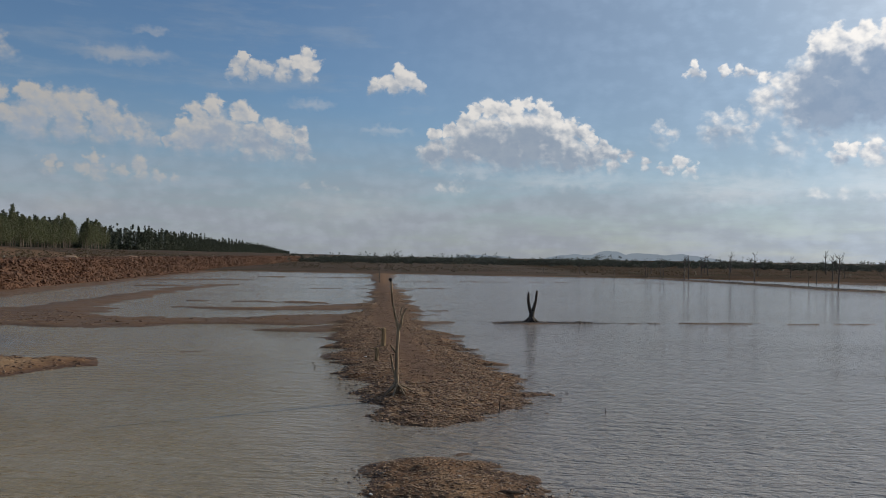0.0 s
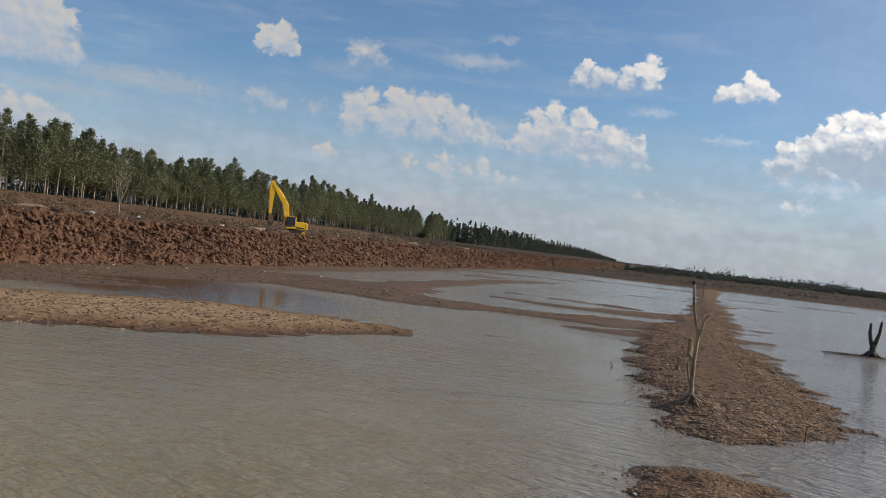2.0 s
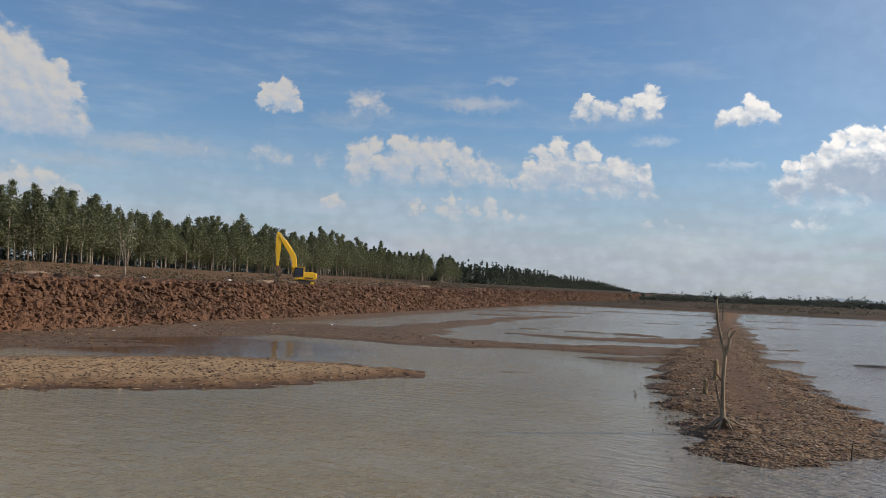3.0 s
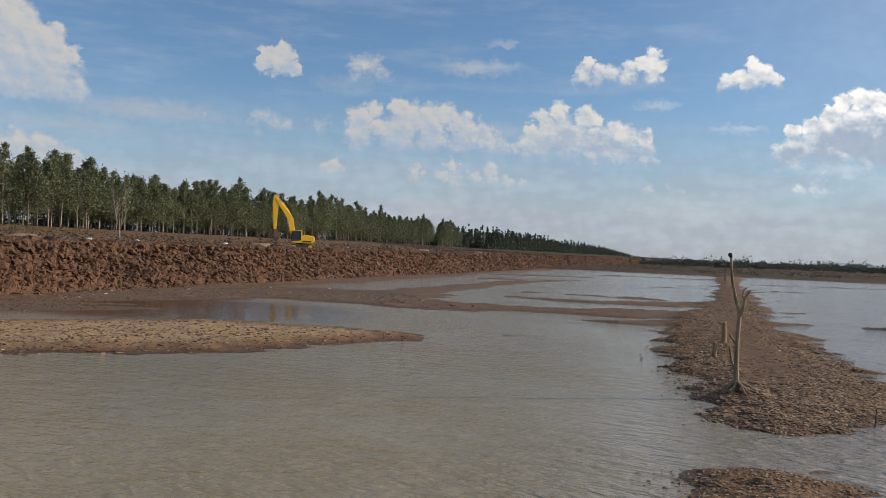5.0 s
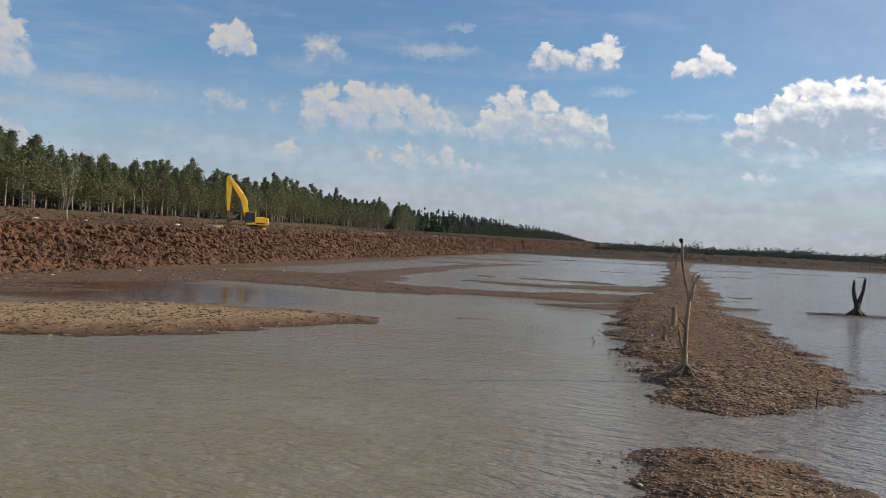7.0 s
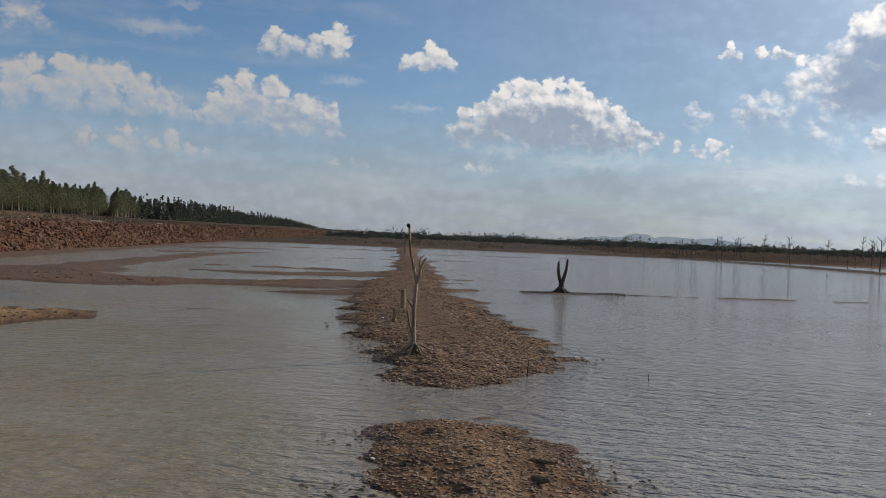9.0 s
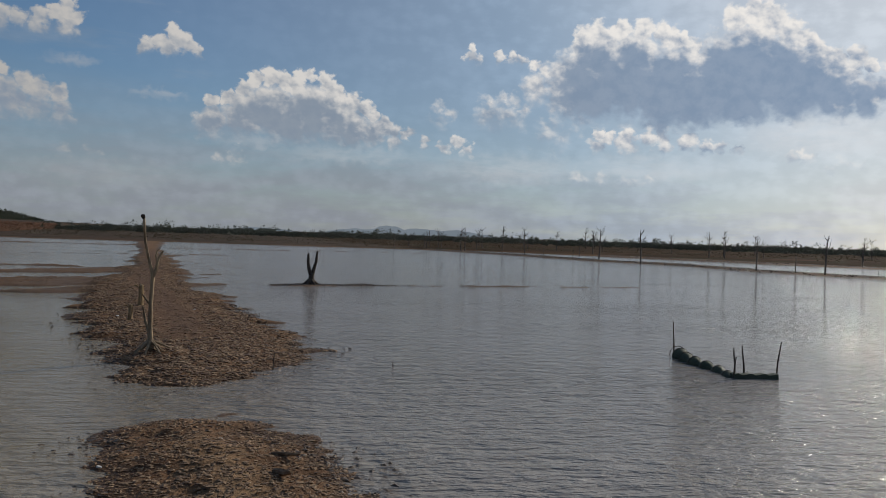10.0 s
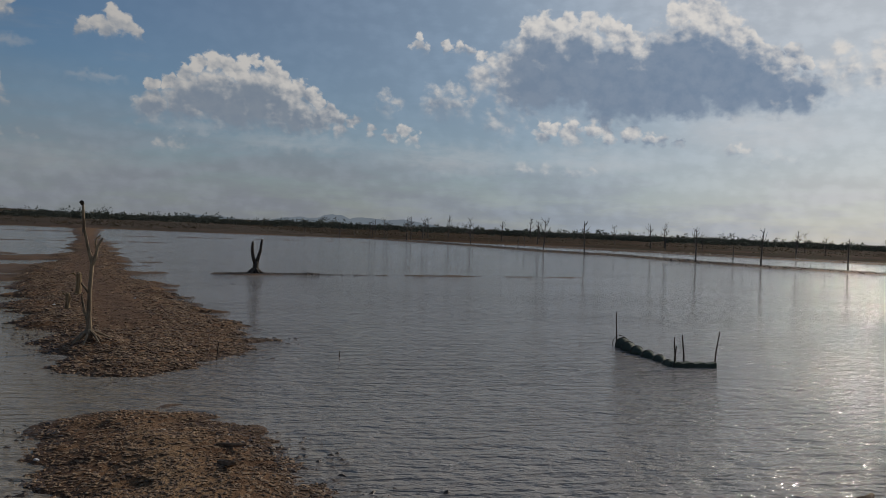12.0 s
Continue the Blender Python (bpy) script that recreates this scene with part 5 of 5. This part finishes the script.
def drowned_trees():
    a, b, c, d = snag(1, 7.0, 0.95), snag(2, 5.8, 0.7), snag(3, 4.7, 0.15), snag(5, 6.3, 0.85)
    first = {a: (76.2, 135.2), b: (87.6, 101.7), c: (95.1, 92.4), d: (75.8, 151.0)}
    for ob, (x, y) in first.items():
        ob.location = (x, y, height_at(x, y) - 0.05)
    r = random.Random(8)

    def at(ob, x, y, k=1.0, wide=1.0):
        t = copy_thing(ob, pose(x, y, height_at(x, y) - 0.05, 0, 0, r.uniform(0, 360)))
        t.scale = (k * wide, k * wide, k)

    at(b, 84.0, 112.6, 0.95)
    at(c, 86.0, 106.0, 0.66)
    at(c, 92.9, 97.2, 0.30, 1.6)
    at(a, 64.7, 206.2, 0.92)
    at(a, 147.4, 211.5, 1.1)
    at(b, 59.0, 224.0, 0.85)
    at(d, 65.0, 230.0, 0.75)
    at(c, 81.2, 174.9, 0.75)
    at(c, 77.8, 184.4, 0.62)
    at(c, 81.4, 148.3, 0.25, 2.0)
    at(d, 85.0, 252.0, 1.0)
    at(d, 142.4, 232.0, 1.0)
    at(a, 118.0, 322.0, 1.25)
    at(d, 137.0, 346.0, 1.3)
    at(a, 160.0, 330.0, 1.35)
    at(d, 172.0, 345.0, 1.2)
    at(b, 100.0, 300.0, 1.1)
    at(a, 178.0, 190.0, 1.0)
    at(d, 205.0, 215.0, 1.05)
    at(b, 196.0, 160.0, 0.9)
    at(b, 225.0, 185.0, 1.0)
    at(a, 250.0, 190.0, 1.1)
    at(d, 210.0, 280.0, 1.2)
    at(b, 35.0, 262.0, 0.8)
    at(c, 46.0, 258.0, 0.8)
    at(b, -12.1, 172.0, 0.75)
    at(c, -10.5, 150.0, 0.5)
    at(b, 70.0, 262.0, 0.9)
    at(c, 96.0, 240.0, 0.9)
    at(c, 120.0, 236.0, 0.8)
    for az, far, k, ob in ((12.6, 228, 0.75, b), (13.6, 236, 0.7, c), (14.7, 231, 0.8, b), (15.7, 240, 0.85, d), (17.3, 226, 1.0, a), (18.4, 238, 0.9, d), (20.2, 222, 0.85, b),
                           (21.8, 218, 0.95, d), (24.0, 245, 0.9, a), (25.6, 208, 0.8, c), (26.5, 228, 0.95, a), (34.2, 232, 1.0, a), (35.2, 224, 0.85, d), (37.6, 236, 0.8, b), (43.4, 205, 0.85, d), (45.1, 240, 0.9, b)):
        at(ob, far * math.sin(radians(az)), 2 + far * math.cos(radians(az)), k)


drowned_trees()


def broken_post(x, y, tall, w, label):
    random.seed(int(x * 100) + 7)
    ob = new("broken_post")
    ob.location = (x, y, height_at(x, y))
    bm = tube(bmesh.new(), [(0, 0, -0.2), (0.01, 0, 0.1), (0.03, 0, tall * 0.6), (0.02, 0, tall * 0.93), (-0.02, 0, tall)], [w * 1.3, w, w * 0.95, w * 0.9, w * 0.4], 8, 0.35)
    part("post", bm, STUB, ob)
    bm = tube(bmesh.new(), [(0, 0, tall * 0.75), (-w * 1.6, 0.03, tall * 0.95), (-w * 2.6, 0.03, tall * 0.9)], [w * 0.5, w * 0.4, w * 0.15], 6, 0.3)
    part("splinter", bm, STUB, ob)
    tagged(ob, label, "wooden post")


broken_post(-3.0, 43.0, 1.0, 0.13, "pale splintered tree stub standing in the mud")
broken_post(-2.95, 37.3, 0.62, 0.09, "short pale broken stub in the mud")


def stake(name, x, y, tall, lean, label, material=CHAR, w=0.022):
    random.seed(int(abs(x) * 50 + y))
    ob = new(name)
    ob.location = (x, y, min(height_at(x, y), 0.0))
    bm = tube(bmesh.new(), [(0, 0, -0.1), (lean * 0.4, 0, tall * 0.45), (lean * 0.9, 0.01, tall * 0.8), (lean * 1.1, 0, tall)], [w, w * 0.9, w * 0.75, w * 0.5], 6, 0.3)
    part("stick", bm, material, ob)
    tagged(ob, label, "stake")


stake("stake", 5.55, 26.0, 0.62, -0.03, "thin dark stick standing in open water")
stake("stake", 1.95, 25.9, 0.5, 0.03, "thin twig stuck in the wet mud edge")
stake("stake", 6.25, 13.0, 0.35, -0.06, "bent twig standing in shallow water", w=0.012)


def fish_trap():
    """A long hooped net with a low wing, held by poles."""
    random.seed(3)
    ob = new("fish_trap")
    ob.location = (15.45, 23.3, 0)
    far = Vector((0.75, 4.25, 0))
    n = 60
    pts, rad = [], []
    for k in range(n + 1):
        f = k / n
        hump = abs(math.sin(f * math.pi * 6.0)) ** 1.1
        pts.append(far * f + Vector((0.10 * math.sin(f * 7), 0, -0.02 + 0.10 * f)))
        rad.append((0.09 + 0.13 * hump) * (0.75 + 0.55 * f))
    part("net_tube", tube(bmesh.new(), pts, rad, 14, 0.12), NET, ob, "sagging dark green netting", True)
    for k in range(7):
        f = min(1.0, (k + 0.5) / 6.0)
        c = far * f + Vector((0.10 * math.sin(f * 7), 0, -0.02 + 0.10 * f))
        R = 0.226 * (0.75 + 0.55 * f)
        side, ring = Vector((far.y, -far.x, 0)).normalized(), []
        for j in range(17):
            a = 2 * math.pi * j / 16
            ring.append(c + side * math.cos(a) * R + Vector((0, 0, math.sin(a) * R)))
        part("hoop", tube(bmesh.new(), ring, [0.014] * 17, 5), CHAR, ob)
    wing = bmesh.new()
    for f0 in range(10):
        a, b = Vector((1.35, -0.3, 0)) * (f0 / 10), Vector((1.35, -0.3, 0)) * ((f0 + 1) / 10)
        h0, h1 = 0.14 + 0.03 * math.sin(f0 * 2.1), 0.14 + 0.03 * math.sin((f0 + 1) * 2.1)
        lo = [a + Vector((0, -0.16, -0.1)), b + Vector((0, -0.16, -0.1)), b + Vector((0, -0.13, h1)), a + Vector((0, -0.13, h0))]
        hi = [p + Vector((0.03, 0.26, 0)) for p in lo]
        A, B = [wing.verts.new(p) for p in lo], [wing.verts.new(p) for p in hi]
        wing.faces.new(A), wing.faces.new(B[::-1]), wing.faces.new((A[3], A[2], B[2], B[3]))
        if f0 in (0, 9):
            wing.faces.new((A[0], A[3], B[3], B[0]) if f0 == 0 else (A[1], A[2], B[2], B[1]))
    part("wing_net", wing, NET, ob, "low straight netting wing")
    for (x, y), tall, lx in (((0.80, 4.45), 1.22, -0.08), ((0.0, -0.10), 0.66, 0.08), ((0.22, 0.12), 0.90, -0.08), ((0.50, 0.05), 0.98, -0.12), ((1.52, -0.10), 1.10, 0.16)):
        bm = tube(bmesh.new(), [(x, y, -0.3), (x + lx * 0.3, y, tall * 0.4), (x + lx * 0.8, y + 0.01, tall * 0.8), (x + lx, y, tall)], [0.028, 0.025, 0.02, 0.014], 6, 0.3)
        part("pole", bm, CHAR, ob)
    tagged(ob, "hooped green fish trap net held up by thin poles in water", "fish trap")


fish_trap()


def driftwood(x, y, length, w, turn, label, rise=0.05):
    random.seed(int(length * 1000))
    ob = new("driftwood")
    ob.matrix_basis = pose(x, y, height_at(x, y) + w * 0.5, 0, 0, turn)
    bm = tube(bmesh.new(), [(-length / 2, 0, 0), (-length * 0.2, 0.04 * length, rise * 0.3), (length * 0.2, -0.02 * length, rise * 0.6), (length / 2, 0.05 * length, rise)], [w * 0.8, w, w * 0.9, w * 0.5], 7, 0.35)
    part("log", bm, DRIFT, ob)
    tagged(ob, label, "driftwood")


driftwood(1.30, 15.0, 0.50, 0.06, -65, "short weathered log lying on the islet mud", 0.10)
driftwood(1.45, 16.1, 0.55, 0.04, -35, "flat dark branch piece on the islet mud")
driftwood(-1.05, 26.4, 0.75, 0.025, 25, "thin bleached branch lying on the mud spit", 0.12)
driftwood(10.6, 11.6, 0.7, 0.07, 15, "dark driftwood lying at the shore edge")


def litter(x, y, size, turn, z=None):
    random.seed(int(abs(x) * 10 + y))
    ob = new("litter")
    ob.matrix_basis = pose(x, y, (height_at(x, y) if z is None else z) + size * 0.1, 0, 0, turn)
    bm = bmesh.new()
    bmesh.ops.create_icosphere(bm, subdivisions=2, radius=size)
    for v in bm.verts:
        v.co = Vector((v.co.x * 1.3, v.co.y * 0.8, v.co.z * 0.45)) * random.uniform(0.7, 1.2)
    part("scrap", bm, LITTER, ob)
    tagged(ob, "crumpled white plastic scrap lying on the ground", "litter", "white litter")


for x, y, s in ((-3.6, 39.2, 0.07), (-0.5, 41.1, 0.06), (-1.55, 16.4, 0.05), (0.4, 17.6, 0.035), (-49.5, 51.0, 0.14), (-47.8, 58.0, 0.12), (-45.0, 66.0, 0.13), (-41.0, 70.0, 0.12), (-46.5, 47.5, 0.11), (-40.0, 58.5, 0.11)):
    litter(x, y, s, 37 * x)
for y, back in ((62.0, 6.2), (75.0, 5.6), (88.0, 9.0), (57.0, 7.5), (120.0, 12.0), (132.0, 14.0)):
    litter(float(dike_foot(y)) - back, y, 0.22, 20 * y, z=4.05)

# ---------------------------------------------------------------- on the embankment


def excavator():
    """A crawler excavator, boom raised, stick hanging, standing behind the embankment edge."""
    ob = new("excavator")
    for side in (-1, 1):
        y0 = side * 1.15
        bm = bmesh.new()
        loop = [(-1.95, 0.45), (-1.75, 0.12), (-1.4, 0.0), (1.4, 0.0), (1.75, 0.12), (1.95, 0.45), (1.75, 0.80), (1.4, 0.92), (-1.4, 0.92), (-1.75, 0.80)]
        profile(bm, loop, y0 - 0.3, y0 + 0.3, 0.05)
        for k in range(18):
            box(bm, -1.45 + k * 0.17 - 0.055, -1.45 + k * 0.17 + 0.055, y0 - 0.31, y0 + 0.31, 0.90, 0.955, 0)
        track = part("track", bm, DARKSTEEL, ob, "muddy steel crawler track")
        bm = bmesh.new()
        for x, r in ((-1.45, 0.34), (1.45, 0.34), (-0.8, 0.16), (-0.25, 0.16), (0.3, 0.16), (0.85, 0.16)):
            bmesh.ops.create_cone(bm, cap_ends=True, segments=16, radius1=r, radius2=r * 0.9, depth=0.12, matrix=Matrix.Translation((x, y0 + side * 0.33, 0.46 if r > 0.3 else 0.25)) @ Matrix.Rotation(math.pi / 2, 4, "X"))
        part("rollers", bm, YELLOW, track)
    bm = box(bmesh.new(), -0.9, 0.9, -0.9, 0.9, 0.5, 1.0, 0.08)
    bmesh.ops.create_cone(bm, cap_ends=True, segments=24, radius1=0.65, radius2=0.65, depth=0.22, matrix=Matrix.Translation((0, 0, 1.06)))
    part("undercarriage", bm, DARKSTEEL, ob)
    bm = profile(bmesh.new(), [(-1.75, 1.12), (1.35, 1.12), (1.45, 1.4), (0.0, 1.5), (-0.1, 2.25), (-0.6, 2.40), (-1.3, 2.42), (-1.75, 2.32)], -1.3, 1.3, 0.07)
    part("house", bm, YELLOW, ob, "yellow engine house")
    bm = profile(bmesh.new(), [(-2.15, 1.25), (-1.70, 1.10), (-1.70, 2.35), (-2.00, 2.30), (-2.20, 2.05)], -1.32, 1.32, 0.08)
    part("counterweight", bm, YELLOW, ob)
    bm = box(bmesh.new(), -1.6, -0.2, 1.305, 1.325, 1.3, 1.5, 0)
    part("side_stripe", bm, DARKSTEEL, ob, "dark stripe along the engine house")
    bm = tube(bmesh.new(), [(-1.2, 0.6, 2.2), (-1.2, 0.6, 2.65), (-1.32, 0.6, 2.75)], [0.06, 0.06, 0.06], 8)
    part("exhaust", bm, DARKSTEEL, ob)
    bm = profile(bmesh.new(), [(-0.15, 1.42), (1.46, 1.42), (1.56, 2.15), (1.24, 3.08), (-0.08, 3.1)], 0.30, 1.28, 0.05)
    cab = part("cab", bm, DARKSTEEL, ob, "dark glazed operator's cab")
    bm = profile(bmesh.new(), [(0.02, 1.75), (1.42, 1.75), (1.46, 2.15), (1.18, 2.96), (0.04, 2.98)], 1.284, 1.30, 0)
    part("side_window", bm, GLASS, cab)
    bm = profile(bmesh.new(), [(0.02, 1.75), (1.42, 1.75), (1.46, 2.15), (1.18, 2.96), (0.04, 2.98)], 0.28, 0.296, 0)
    part("side_window", bm, GLASS, cab)
    bm = box(bmesh.new(), -0.15, 1.3, 0.25, 1.32, 3.09, 3.17, 0.03)
    part("cab_roof", bm, YELLOW, cab)
    for x in (-0.10, 0.0):
        bm = box(bmesh.new(), x - 0.04, x + 0.04, 1.29, 1.33, 1.45, 3.1, 0.01)
        part("cab_post", bm, YELLOW, cab)
    bm = profile(bmesh.new(), [(0.75, 1.55), (1.15, 1.45), (1.90, 4.45), (2.20, 5.10), (4.08, 7.92), (3.95, 8.20), (3.66, 8.15), (1.58, 5.70), (1.15, 4.95)], -0.26, 0.22, 0.05)
    part("boom", bm, YELLOW, ob, "raised bent yellow boom")
    bm = profile(bmesh.new(), [(4.05, 8.75), (4.42, 8.65), (4.58, 7.5), (4.32, 3.25), (3.90, 3.22), (3.66, 6.9), (3.60, 7.95), (3.80, 8.5)], -0.18, 0.16, 0.04)
    part("stick", bm, YELLOW, ob, "hanging yellow dipper stick")
    for name, a, b, y in (("boom_cylinder", (1.25, 1.5), (2.15, 4.75), 0.34), ("boom_cylinder", (1.25, 1.5), (2.15, 4.75), -0.38), ("stick_cylinder", (1.9, 6.1), (3.8, 8.6), -0.02), ("bucket_cylinder", (4.45, 7.0), (4.55, 4.1), -0.02)):
        A, B = Vector((a[0], y, a[1])), Vector((b[0], y, b[1]))
        cyl = part(name, tube(bmesh.new(), [A, A.lerp(B, 0.58)], [0.085, 0.085], 12), YELLOW, ob, smooth=False)
        part("rod", tube(bmesh.new(), [A.lerp(B, 0.56), B], [0.05, 0.05], 10), CHROME, cyl)
    bm = bmesh.new()
    outer = [(4.30, 3.25), (3.86, 3.20), (3.55, 2.65), (3.42, 2.05), (3.60, 1.50), (4.05, 1.28), (4.12, 1.42), (3.78, 1.68), (3.66, 2.05), (3.78, 2.5), (4.25, 2.75)]
    profile(bm, outer, -0.55, 0.53, 0.02)
    for side in (-0.56, 0.50):
        profile(bm, [(4.28, 3.2), (3.88, 3.18), (3.55, 2.6), (3.44, 2.05), (3.62, 1.52), (4.05, 1.32), (4.35, 2.4)], side, side + 0.05, 0)
    bucket = part("bucket", bm, DRIFT, ob, "earth-stained digging bucket")
    for k in range(5):
        y = -0.5 + k * 0.24
        part("tooth", box(bmesh.new(), 4.02, 4.26, y - 0.04, y + 0.04, 1.26, 1.36, 0.015), CHROME, bucket)
    part("link", tube(bmesh.new(), [(4.55, -0.02, 4.12), (4.62, -0.02, 3.5), (4.30, -0.02, 2.95)], [0.06, 0.06, 0.06], 8), DARKSTEEL, bucket)
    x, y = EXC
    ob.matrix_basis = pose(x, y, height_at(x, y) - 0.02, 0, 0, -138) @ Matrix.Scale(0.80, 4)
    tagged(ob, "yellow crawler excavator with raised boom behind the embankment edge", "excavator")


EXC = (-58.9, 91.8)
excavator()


def pale_tree():
    """The lone thin tree on the embankment with forked pale stems and a sparse crown."""
    r = np.random.default_rng(77)
    random.seed(77)
    x, y = -69.0, 71.0
    ob = new("bare_forked_tree")
    ob.location = (x, y, height_at(x, y) - 0.1)
    part("trunk", tube(bmesh.new(), [(0, 0, -0.2), (0.05, 0, 0.9), (0.0, 0, 1.8)], [0.16, 0.12, 0.10], 8, 0.2), EUCBARK, ob, smooth=True)
    tips = []
    for a, reach, top in ((0.3, 1.3, 6.2), (2.6, 1.5, 5.8), (4.2, 0.9, 6.8), (5.4, 1.6, 5.0), (1.5, 0.7, 7.0)):
        c, s = math.cos(a), math.sin(a)
        bm = tube(bmesh.new(), [(0, 0, 1.6), (c * reach * 0.35, s * reach * 0.35, 2.8), (c * reach * 0.75, s * reach * 0.75, top * 0.7), (c * reach, s * reach, top)], [0.085, 0.065, 0.04, 0.012], 6, 0.2)
        for k in range(3):
            f = 0.5 + 0.16 * k
            b = Vector((c * reach * f, s * reach * f, top * (0.35 + f * 0.6)))
            e = b + Vector((r.normal(0, 0.6), r.normal(0, 0.6), 0.6))
            tube(bm, [b, e], [0.03, 0.008], 4)
            tips.append(tuple(e))
        tips.append((c * reach, s * reach, top))
        part("limb", bm, EUCBARK, ob)
    v, f = leaf_quads(tips, np.full(len(tips), 0.85), 0.30, 16, r)
    crown = new("crown", mesh_from("crown", v, f, LEAF))
    crown.parent = ob
    tagged(ob, "thin forked pale tree with sparse leaves on the embankment", "tree")


pale_tree()


def soil_slab(y, back, length, w):
    random.seed(int(y))
    ob = new("soil_mound")
    x = float(dike_foot(y)) - back
    ob.matrix_basis = pose(x, y, max(height_at(x, y), 3.75), 0, 0, 95)
    bm = bmesh.new()
    bmesh.ops.create_icosphere(bm, subdivisions=3, radius=1.0)
    for v in bm.verts:
        k = 1 + 0.30 * noise.noise(v.co * 2.2 + Vector((y, 0, 0))) + 0.12 * noise.noise(v.co * 6.0)
        v.co = Vector((v.co.x * length * k, v.co.y * w * k, max(v.co.z, -0.3) * 0.55 * k))
    part("mound", bm, SLAB, ob)
    tagged(ob, "low heap of pale dry soil on the embankment top", "soil heap", "soil heaps")


for y, back, l, w in ((83.0, 6.0, 2.2, 0.9), (91.0, 6.3, 1.8, 0.8), (50.0, 8.0, 2.0, 1.2), (150.0, 9.0, 3.0, 1.5), (190.0, 9.0, 4.0, 1.8)):
    soil_slab(y, back, l, w)
